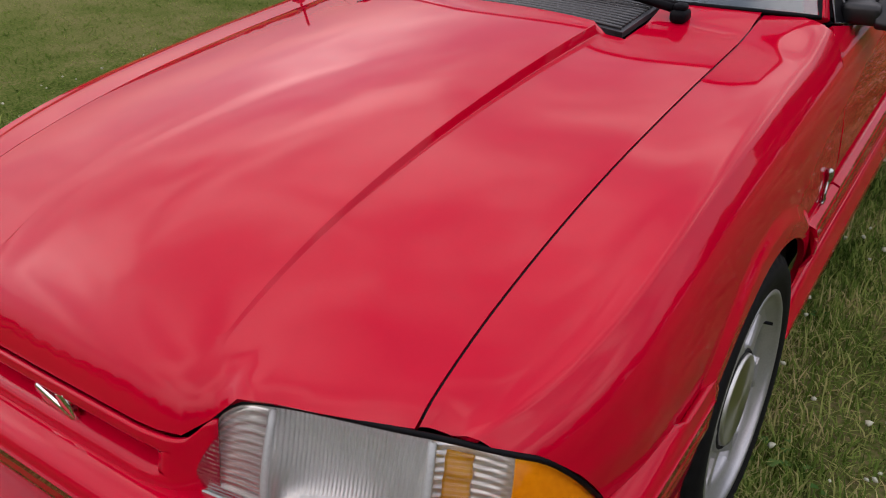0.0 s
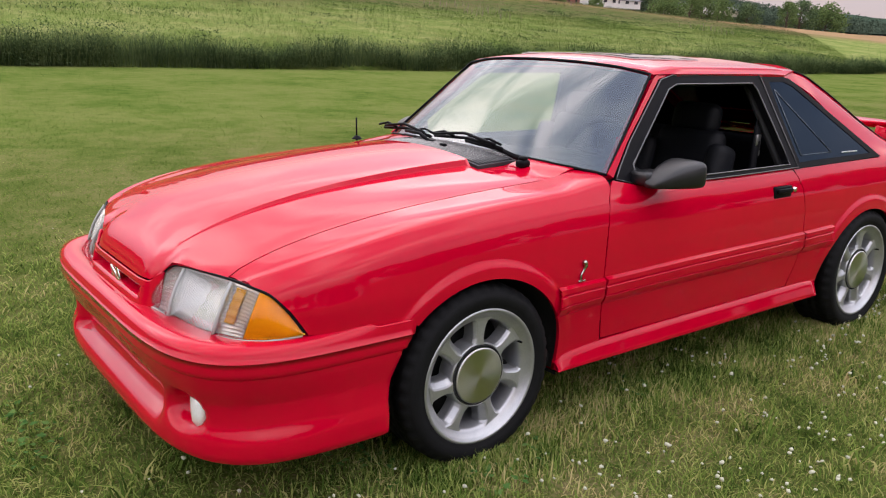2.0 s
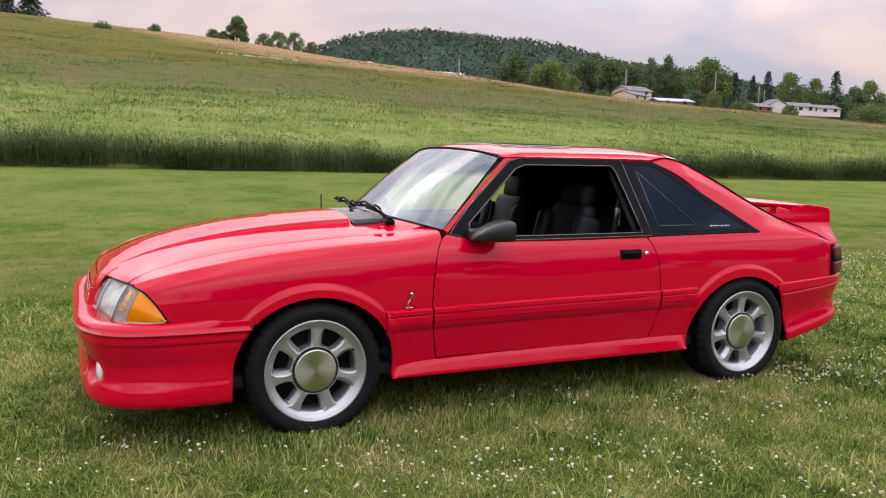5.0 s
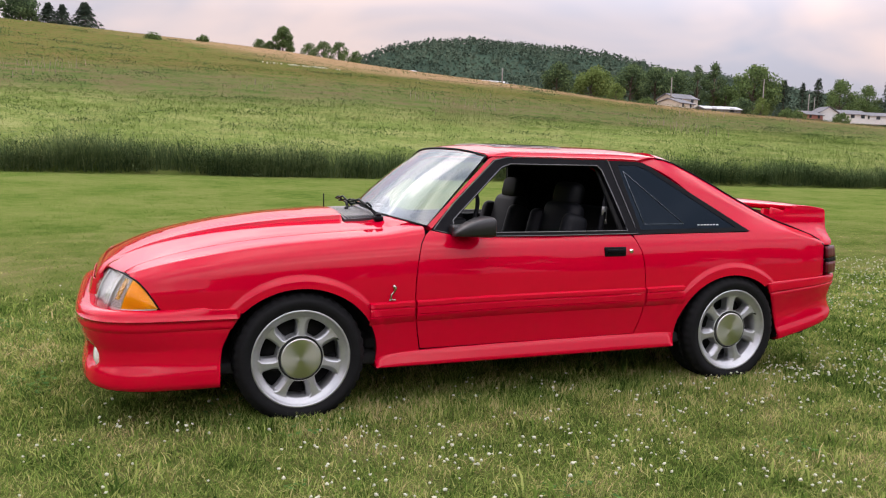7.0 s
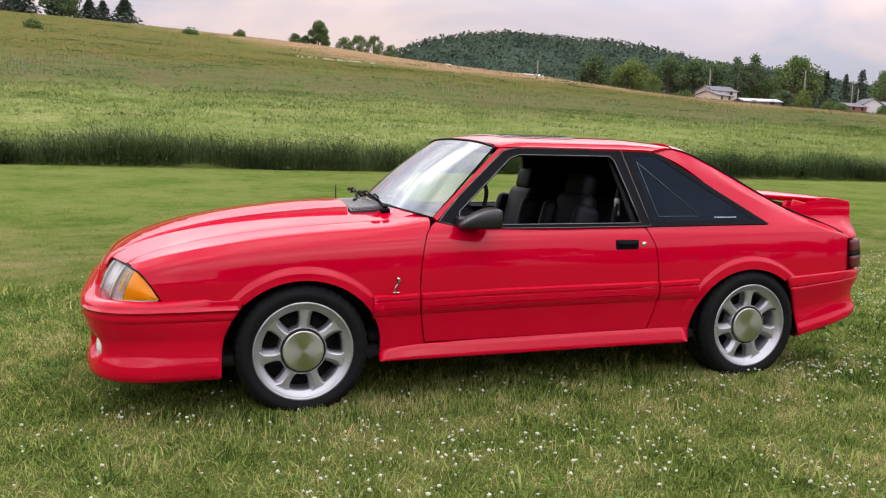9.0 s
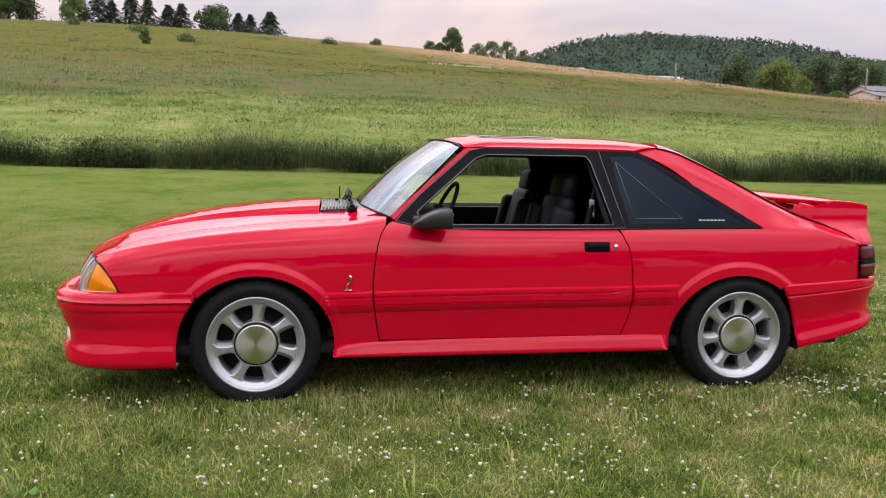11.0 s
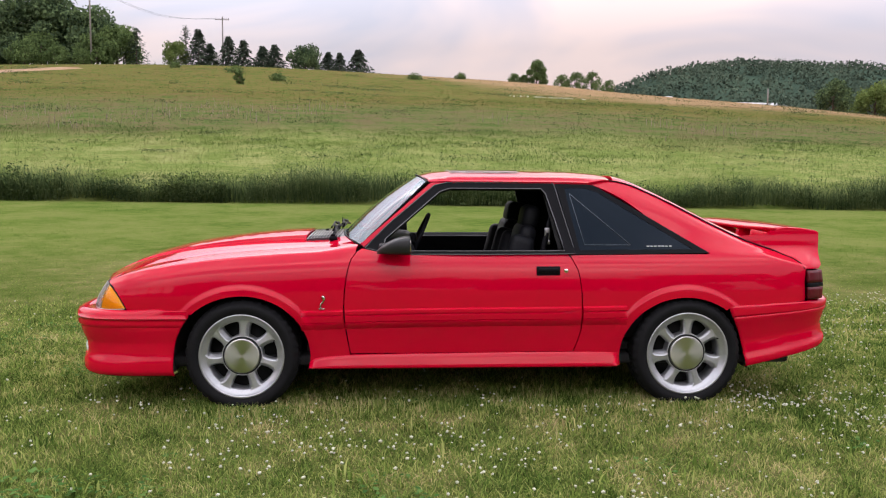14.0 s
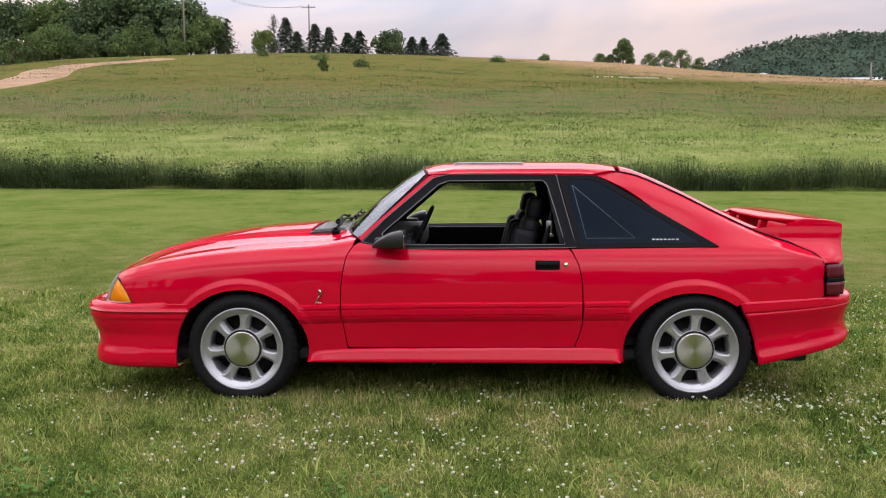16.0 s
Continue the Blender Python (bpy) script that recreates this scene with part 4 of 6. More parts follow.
def skirt(s):
    prof = [(1.0, -0.01), (0.97, 0.004), (0.6, 0.014), (0.25, 0.026), (0.06, 0.031), (-0.02, 0.026), (-0.06, 0.0), (-0.06, -0.06)]

    def f(x, k):
        h, o = prof[int(k)]
        top = skirt_edge(x)
        low = 0.243
        z = low + h * (top - low)
        return (x, s * (SIDE(z) + o), z)
    return grid(f, span(0.375, 2.145, 60), range(len(prof)), flip=s > 0)


for s, door in ((-1, doors[0]), (1, doors[1])):
    for x0, x1, owner in ((0.335, 0.568, car), (0.580, 1.926, door), (1.938, 2.19, car)):
        ob = part("side_moulding", capped(strip(x0, x1, s)), M_RED, owner, smooth=False)
    part("side_skirt", capped(skirt(s)), M_RED, car, "red flared side skirt")
    y = SIDE(0.795)
    part("door_handle", join(box((0.136, 0.02, 0.052), (1.735, s * (y - 0.002), 0.797), 0.006), box((0.118, 0.012, 0.022), (1.737, s * (y + 0.012), 0.803), 0.005)), M_BLACK, door, "black flush door handle")
    lk = lathe([(0.0, 0.006), (0.011, 0.005), (0.013, 0.0), (0.013, -0.01)], 20)
    bmesh.ops.transform(lk, matrix=Matrix.Translation((1.838, s * y, 0.799)) @ Matrix.Rotation(0 if s > 0 else math.pi, 4, "Z"), verts=lk.verts)
    part("lock", lk, M_CHROME, door, "chrome door lock")
    # an S-bent chrome badge on each wing
    pts = [(0.452 - 0.0105 * math.sin(math.tau * (0.92 * k + 0.06)), s * (SIDE(0.62) + 0.005), 0.586 + 0.074 * k) for k in span(0, 1, 20)]
    snake = tube(pts, [0.0042 + 0.0055 * sstep(0.5, 0.78, k) * sstep(1.06, 0.92, k) for k in span(0, 1, 20)], 8)
    part("fender_badge", join(snake, box((0.036, 0.008, 0.007), (0.450, s * (SIDE(0.59) + 0.004), 0.586), 0.003)), M_BADGE, car, "small chrome wing badge")
    # mirror
    prof = [(0.762, 0.06), (0.785, 0.30), (0.815, 0.55), (0.85, 0.76), (0.89, 0.92), (0.925, 1.0), (0.940, 0.99), (0.945, 0.96)]
    bm = bmesh.new()
    rings_m = []
    for x, k in prof:
        yc, zc = 0.885 - 0.035 * (1 - k), 0.950 - 0.044 * (1 - k)
        hw, hh = 0.02 + 0.066 * k, 0.006 + 0.046 * k
        rings_m.append([bm.verts.new((x, s * (yc + hw * (abs(math.cos(a)) ** 0.45) * (1 if math.cos(a) > 0 else -1)), zc + hh * (abs(math.sin(a)) ** 0.42) * (1 if math.sin(a) > 0 else -1))) for a in [i * math.tau / 24 for i in range(24)]])
    for A, B in zip(rings_m, rings_m[1:]):
        for i in range(24):
            bm.faces.new((A[i], A[(i + 1) % 24], B[(i + 1) % 24], B[i]))
    bm.faces.new(rings_m[0])
    bm.faces.new(list(reversed(rings_m[-1])))
    bmesh.ops.recalc_face_normals(bm, faces=bm.faces)
    bm = join(bm, box((0.12, 0.09, 0.05), (0.83, s * 0.79, 0.927), 0.012))
    mir = part("wing_mirror", bm, M_MIRROR, door, "black plastic door mirror")
    part("mirror_glass", box((0.004, 0.145, 0.062), (0.9465, s * 0.885, 0.947), 0.0015), M_CHROME, mir)


# ---------------- glass ----------------
ws_low = curve3([(0.668, -0.725, 0.937), (0.60, -0.55, 0.955), (0.55, -0.28, 0.968), (0.535, 0, 0.972), (0.55, 0.28, 0.968), (0.60, 0.55, 0.955), (0.668, 0.725, 0.937)])
ws_top = curve3([(1.050, -0.578, 1.300), (1.022, -0.40, 1.325), (1.003, -0.2, 1.336), (0.998, 0, 1.339), (1.003, 0.2, 1.336), (1.022, 0.40, 1.325), (1.050, 0.578, 1.300)])


def ws_pt(s, t, o=0.0):
    a, b = ws_low(s), ws_top(s)
    k = 0.02 * math.sin(math.pi * t) * (1 - (2 * s - 1) ** 4) + o
    return (a[0] + (b[0] - a[0]) * t - 0.65 * k, a[1] + (b[1] - a[1]) * t, a[2] + (b[2] - a[2]) * t + 0.76 * k)


ws = part("windshield", grid(ws_pt, span(0, 1, 40), span(0, 1, 16), flip=True), M_GLASS, car, "clear raked windscreen")
frame_pts = [ws_pt(s, 0.0, 0.002) for s in span(0, 1, 40)] + [ws_pt(1, t, 0.002) for t in span(0.05, 0.95, 12)] + [ws_pt(s, 1.0, 0.002) for s in span(1, 0, 40)] + [ws_pt(0, t, 0.002) for t in span(0.95, 0.05, 12)]
part("seal", tube(frame_pts, 0.0055, 8, closed=True), M_BLACK, ws, "black rubber screen surround")
hg = grid(lambda x, k: (x, k * (rail_y(x) * 0.86), hatch_top(x) + 0.002 - 0.020 * abs(k * 0.86) ** 9), span(2.255, 2.805, 16), span(-1.005, 1.005, 16))
part("rear_window", hg, M_TINT, tailgate, "dark tinted rear window")

Q_OUT = [(1.808, 1.291), (1.99, 1.289), (2.035, 1.282), (2.072, 1.264), (2.685, 0.897), (1.902, 0.889), (1.852, 1.11)]
Q_IN = [(1.862, 1.268), (1.985, 1.268), (2.055, 1.245), (2.59, 0.918), (1.925, 0.912), (1.89, 1.09)]
for i, s in enumerate((-1, 1)):
    m = s > 0
    d, nn = cut_panel(Q_OUT, green_pt(0.004), step=0.04, depth=0.02, holes=[Q_IN], mirror=m)
    qf = part("quarter_window", d, M_BLACK, car, "fixed dark tinted side window in a black frame", normals=nn)
    d, nn = cut_panel(Q_IN, green_pt(0.001), step=0.05, depth=0, mirror=m)
    part("pane", d, M_TINT, qf, normals=nn)
    tri = [(1.888, 1.235), (1.955, 0.942), (2.225, 0.942), (1.888, 1.235)]
    for a, b in zip(tri, tri[1:]):
        pts = [green_pt(0.004)(a[0] + (b[0] - a[0]) * k, a[1] + (b[1] - a[1]) * k) for k in span(0, 1, 3)]
        part("defroster_line", tube([(p[0], p[1] * (-1 if m else 1), p[2]) for p in pts], 0.0016, 5), M_GREY, qf, "thin grey line on the glass")
    # lettering of a make, as plain bars
    for k in range(7):
        x = 2.325 + 0.022 * k
        p = green_pt(0.005)(x, 0.935)
        part("emblem_bar", box((0.015, 0.002, 0.007), (p[0], p[1] * (-1 if m else 1), p[2])), M_WHITE, qf)

# sunroof
sr = [(1.20, -0.36), (1.20, 0.36), (1.62, 0.38), (1.62, -0.38)]
d, nn = cut_panel(sr, lambda x, y: (x, y, roof_pt(x, y)[2] + 0.007), step=0.06, depth=0.0)
part("sunroof", d, M_SUNROOF, roof, "dark glass sunroof panel", normals=nn)
# pale tube: the sky mirrored in the glass edge, put into its colour
part("sunroof_edge", tube([(x, y, roof_pt(x, y)[2]) for x, y in resample(sr, 0.06)], 0.0035, 6, closed=True), M_RIM, roof, "edge of the sunroof glass, its sky reflection put in as pale colour")

# ---------------- cowl, wipers, aerial ----------------
def cowl_pt(x, y):
    return (x, y, 0.971 - 0.16 * y * y + (x - 0.31) * (0.02 + 0.25 * y * y))


def base_x(y):
    """The foot of the windscreen at y."""
    return ws_low(0.5 + y / 1.45)[0] - 0.004


def cowl_side_pt(x, y):
    z, k = hood_z(min(x, 0.475), max(-0.605, min(0.605, y))) - 0.001, sstep(base_x(y) - 0.13, base_x(y) - 0.005, x)
    return (x, y, z + (ws_low(0.5 + y / 1.45)[2] + 0.001 - z) * k)


cowl = [(0.320 + 0.012 * (1 - (y / 0.39) ** 2), y) for y in span(-0.385, 0.385, 9)] + [(base_x(y), y) for y in span(0.385, -0.385, 9)]
cw = panel_part("cowl_grille", cowl, cowl_pt, M_COWL, car, "dark grey slatted cowl below the screen", step=0.05)
for k in range(11):
    x = 0.336 + 0.018 * k
    pts = [(x + 0.010 * (1 - (y / 0.39) ** 2), y, cowl_pt(x, y)[2] + 0.003) for y in span(-0.375, 0.375, 12)]
    part("slat", tube(pts, 0.0048, 6), M_SLAT, cw)
for s in (-1, 1):
    side = [(0.3135, s * 0.3975), (0.4755, s * 0.605), (0.655, s * 0.606), (0.69, s * 0.70), (base_x(s * 0.69), s * 0.69), (base_x(s * 0.6), s * 0.60), (base_x(s * 0.5), s * 0.50), (base_x(s * 0.393), s * 0.393), (0.322, s * 0.393)]
    panel_part("cowl_side", side, cowl_side_pt, M_RED, car, step=0.04)


def wiper(px, py, pts, half):
    base = (px, py, 0.968)
    w = part("wiper", join(tube([base, *pts], [0.011, 0.008, 0.007], 8), box((0.05, 0.04, 0.03), (px, py, 0.956), 0.01), box((0.03, 0.03, 0.016), (px, py, 0.976), 0.006)), M_BLACK, car, "black wiper lying on the cowl")
    e = Vector(pts[-1])
    part("wiper_blade", tube([e + Vector((0.02 * k * 0.6 + 0.006, half * k, 0.010 - 0.016 * abs(k))) for k in span(-1, 1, 9)], 0.0075, 6), M_BLACK, w)
    part("blade_bow", tube([e + Vector((0.012 * k * 0.6 - 0.010, (half - 0.035) * k, 0.032 - 0.024 * abs(k))) for k in span(-1, 1, 9)], 0.0065, 6), M_BLACK, w)
    for m in (-1, 1):
        part("blade_yoke", tube([e + Vector((0.0, 0.15 * m + 0.075 * k, 0.024 - 0.016 * abs(k))) for k in span(-1, 1, 5)], 0.0055, 6), M_BLACK, w)


wiper(0.487, -0.455, [(0.49, -0.30, 0.995), (0.485, -0.10, 1.005)], 0.24)
wiper(0.47, 0.12, [(0.49, 0.24, 1.0), (0.515, 0.385, 0.995)], 0.205)
part("washer_jet", box((0.02, 0.03, 0.014), (0.42, -0.03, 0.982), 0.004), M_BLACK, car)
aer = lathe([(0.0, 0.02), (0.012, 0.016), (0.024, 0.004), (0.026, 0.0)], 20)
bmesh.ops.transform(aer, matrix=Matrix.Translation((0.467, 0.745, 0.917)) @ Matrix.Rotation(radians(90), 4, "X"), verts=aer.verts)
part("aerial", join(aer, tube([(0.467, 0.745, 0.91), (0.467, 0.750, 1.022)], 0.004, 8)), M_BLACK, car, "short black radio aerial")

# ---------------- tail ----------------
def tail_plan(z):
    n, a = 5.0, 0.695
    start = pchip([0.24, 0.30, 0.36, 0.43, 0.50, 0.56, 0.60], [2.905, 2.892, 2.882, 2.862, 2.832, 2.80, 2.785])(z)
    pts = []
    for i in range(41):
        t = i / 40 * math.pi / 2
        pts.append((2.80 + a * math.cos(t) ** (2 / n), 0.838 * math.sin(t) ** (2 / n)))
    pts = [p for p in pts if p[0] > start + 0.01]
    pts.append((start, 0.838))
    return pts


rear_in = pchip([0.0, 0.03, 0.08, 0.2, 0.42, 0.6, 0.72, 0.80, 0.83, 0.845, 0.86, 0.93, 0.96, 1.0], [0.05, 0.006, 0.004, 0.018, 0.028, 0.018, 0.008, 0.000, 0.012, 0.012, 0.000, 0.000, 0.001, 0.003])


def rear_bumper_pt(u, h):
    s = -1 if u < 0 else 1
    (x, y), (nx, ny) = along(tail_plan(0.25 + 0.345 * h), abs(u))
    low = 0.25 + (x - 2.94) * 0.235
    top = 0.598 + (x - 2.9) * 0.058
    z = low + h * (top - low)
    i = rear_in(h) + 0.10 * sstep(0.95, 1.0, h) * sstep(3.26, 3.38, x)
    return (x + nx * i, s * (y + ny * i), z)


hs = sorted({*span(0, 1, 30), 0.03, 0.80, 0.83, 0.845, 0.86, 0.96})
rb = part("rear_bumper", thick(grid(rear_bumper_pt, span(-1, 1, 121), hs, flip=True), 0.012), M_RED, car, "red moulded rear bumper cover")
for s in (-1, 1):
    tl = new("tail_lamp")
    tl.parent = car
    tl["label"] = "dark red tail lamp wrapping the corner"
    for z0, z1, m in ((0.725, 0.795, M_TAIL), (0.632, 0.70, M_TAIL), (0.703, 0.722, M_BLACK)):
        def f(k, z):
            if k < 1:
                x = 3.256 + 0.085 * k
                y = SIDE(z) + half_width(x) - 0.835 + 0.003
            else:
                x = 3.341 + 0.006 * (1 - abs(z - 0.71) / 0.1)
                y = SIDE(z) + half_width(3.341) - 0.832 - (k - 1) * 0.42
            return (x, s * y, z)
        part("lens", thick(grid(f, [*span(0, 0.98, 8), *span(1.0, 2.0, 8)], span(z0, z1, 5), flip=s < 0), 0.02), m, tl)
part("tail_panel", box((0.05, 1.40, 0.24), (3.31, 0, 0.71), 0.01), M_BLACK, car)
for s in (-1, 1):
    # black rods that draw the shade in the gap round the tailgate
    rail = [(x, s * (rail_y(x) + 0.001), hatch_top(x) - 0.024) for x in span(2.14, 3.10, 22)] + [(x, -s * y, z + 0.001) for x, y, z in (rear_pt(*rv(x, z)) for x, z in ((3.15, 0.882), (3.20, 0.862), (3.235, 0.836), (3.25, 0.803)))]
    part("tailgate_gap_shade", tube(rail, 0.0042, 6), M_BLACK, car, "black rod drawing the shade of the tailgate's gap")
ex = lathe([(0.028, -0.12), (0.03, -0.11), (0.03, 0.1), (0.027, 0.1), (0.026, -0.1)], 24)
bmesh.ops.transform(ex, matrix=Matrix.Translation((3.27, -0.52, 0.325)) @ Matrix.Rotation(radians(-80), 4, "Z"), verts=ex.verts)
part("exhaust_tip", ex, M_CHROME, car, "chrome exhaust tip")

# spoiler: a blade on two end plates with struts under it
wing_top = pchip([3.06, 3.12, 3.2, 3.3, 3.38, 3.405], [1.030, 1.043, 1.048, 1.043, 1.033, 1.02])


def blade(x, k, low):
    y = 0.635 * k
    lead = 3.06 + 0.08 * abs(k) ** 3
    xx = lead + (x - 3.06) * (3.405 - lead) / 0.345
    z = wing_top(xx) - 0.012 * abs(k) ** 3
    th = 0.004 + 0.05 * math.sin(math.pi * min(1, (xx - lead) / 0.36) ** 0.8) ** 0.7
    if low:
        z -= th
    return (xx, y, z)


xs = span(3.06, 3.405, 20)
ks = span(-1, 1, 31)
up, lo = grid(lambda x, k: blade(x, k, False), xs, ks, flip=True), grid(lambda x, k: blade(x, k, True), xs, ks)
n0 = len(up[0])
spv = up[0] + lo[0]
spf = up[1] + [tuple(i + n0 for i in q) for q in lo[1]]
spf = spf + [(i * 31, i * 31 + n0, (i + 1) * 31 + n0, (i + 1) * 31) for i in range(19)] + [(i * 31 + 30, (i + 1) * 31 + 30, (i + 1) * 31 + 30 + n0, i * 31 + 30 + n0) for i in range(19)]
spf += [(i, i + 1, i + 1 + n0, i + n0) for i in range(30)] + [(19 * 31 + i, 19 * 31 + i + n0, 19 * 31 + i + 1 + n0, 19 * 31 + i + 1) for i in range(30)]
bm = bmesh.new()
vv = [bm.verts.new(v) for v in spv]
for q in spf:
    bm.faces.new([vv[i] for i in q])
bmesh.ops.recalc_face_normals(bm, faces=bm.faces)
spoiler = part("spoiler", bm, M_RED, car, "red rear spoiler wing on end plates")
for s in (-1, 1):
    op = [(2.90, 0.987), (2.98, 0.952), (3.10, 0.908), (3.18, 0.880), (3.225, 0.850), (3.247, 0.820), (3.254, 0.803), (3.352, 0.803), (3.378, 0.826), (3.392, 0.88), (3.402, 0.95), (3.405, 1.0), (3.40, 1.012), (3.30, 1.030), (3.19, 1.036), (3.10, 1.005), (2.99, 0.990)]
    f = lambda x, z: (x, -(0.636 + 0.012 * sstep(1.02, 0.93, z) + 0.138 * sstep(0.935, 0.805, z) - 0.05 * sstep(3.28, 3.41, x) * sstep(0.93, 0.84, z)), z)
    d, nn = cut_panel(op, f, step=0.02, depth=0.05, mirror=s > 0)
    part("end_plate", d, M_RED, spoiler, normals=nn)
    for yy in (0.22, 0.44):
        part("strut", box((0.2, 0.03, 0.075), (3.17, s * yy, 0.955), 0.012, rot=(0, 10, 0)), M_RED, spoiler)
    part("end_plate", box((0.36, 0.02, 0.07), (3.18, s * 0.59, 0.955), 0.008, rot=(0, 11, 0)), M_RED, spoiler)

# ---------------- cabin ----------------
part("dashboard", join(box((0.36, 1.36, 0.16), (0.80, 0, 0.86), 0.05, 3), box((0.2, 0.4, 0.06), (0.86, -0.36, 0.935), 0.02), box((0.5, 0.3, 0.3), (0.9, 0, 0.62), 0.03)), M_CLOTH, car, "black dashboard")
part("cabin_floor", box((2.3, 1.4, 0.05), (1.5, 0, 0.34), 0.01), M_DARK, car)
part("headliner", thick(grid(lambda x, y: (x, y, roof_pt(x, y)[2] - 0.028), span(1.06, 2.18, 8), span(-0.57, 0.57, 10)), 0.01), M_DARK, car)
part("rear_seat", join(box((0.45, 1.2, 0.2), (2.05, 0, 0.55), 0.06, 3), box((0.16, 1.2, 0.5), (2.28, 0, 0.72), 0.06, 3, rot=(0, 18, 0)), box((0.9, 1.3, 0.05), (2.85, 0, 0.78), 0.01)), M_CLOTH, car, "black rear seat and load cover")
part("parcel_wall", box((0.04, 1.3, 0.55), (3.05, 0, 0.62), 0.01), M_DARK, car)
for s in (-1, 1):
    part("door_card", thick(grid(lambda x, z: (x, s * (SIDE(z) - 0.06), z), span(0.66, 1.87, 6), span(0.32, 0.885, 6)), 0.02), M_CLOTH, car, "black door lining")
    part("quarter_trim", thick(grid(lambda x, z: (x, s * (min(SIDE(min(z, 0.885)), green_y(z)) - 0.05), z), span(1.9, 2.3, 4), span(0.4, 0.885, 4)), 0.02), M_CLOTH, car)
    part("pillar_trim", thick(grid(lambda x, z: (x + (1.27 - z) * 0.21, s * (green_y(z) - 0.035), z), span(1.735, 1.95, 4), span(0.86, 1.31, 5)), 0.02), M_DARK, car)
    # dark sheet added behind sail and pane, so the cabin reads dark
    part("sail_backing", grid(lambda x, v: (lambda p: (p[0], s * (abs(p[1]) - 0.035), p[2] - 0.015))(rear_pt(x, v)), span(1.96, 3.1, 14), span(0.0, 0.36, 8)), M_DARK, car)


def seat(y):
    st = new("front_seat")
    st.parent = car
    st["label"] = "black bolstered bucket seat"
    part("seat_cushion", join(box((0.5, 0.40, 0.14), (1.36, y, 0.55), 0.05, 3), box((0.46, 0.09, 0.16), (1.36, y - 0.21, 0.575), 0.04, 3), box((0.46, 0.09, 0.16), (1.36, y + 0.21, 0.575), 0.04, 3)), M_CLOTH, st)
    part("backrest", join(box((0.11, 0.36, 0.56), (1.605, y, 0.77), 0.05, 3, rot=(0, 15, 0)), box((0.15, 0.10, 0.46), (1.575, y - 0.20, 0.76), 0.045, 3, rot=(0, 15, 0)), box((0.15, 0.10, 0.46), (1.575, y + 0.20, 0.76), 0.045, 3, rot=(0, 15, 0))), M_CLOTH, st)
    part("headrest", box((0.10, 0.25, 0.15), (1.69, y, 1.085), 0.045, 4, rot=(0, 12, 0)), M_CLOTH, st)


seat(-0.36)
seat(0.36)
belt = [(1.79, -0.60, 1.22), (1.77, -0.64, 1.05), (1.73, -0.66, 0.9), (1.69, -0.66, 0.7)]
part("seat_belt", tube(belt, 0.018, 6), M_BLACK, car, "black belt webbing")
part("belt_buckle", join(box((0.035, 0.015, 0.07), (1.755, -0.655, 1.0), 0.006), box((0.02, 0.015, 0.03), (1.765, -0.655, 0.95), 0.006)), M_CHEST, car, "metal belt ring")
c0, up_v = Vector((0.99, -0.36, 0.93)), Vector((math.sin(radians(25)), 0, math.cos(radians(25))))
sw = tube([c0 + Vector((0, 0.185 * math.cos(a), 0)) + up_v * 0.185 * math.sin(a) for a in span(0, math.tau, 41)[:-1]], 0.0115, 8, closed=True)
sw = join(sw, tube([c0 + Vector((0, 0.18, 0)), c0 + Vector((-0.03, 0, 0)), c0 - Vector((0, 0.18, 0))], 0.014, 6), box((0.05, 0.13, 0.11), c0 + Vector((-0.02, 0, 0)), 0.02))
part("steering_wheel", sw, M_BLACK, car, "black steering wheel")


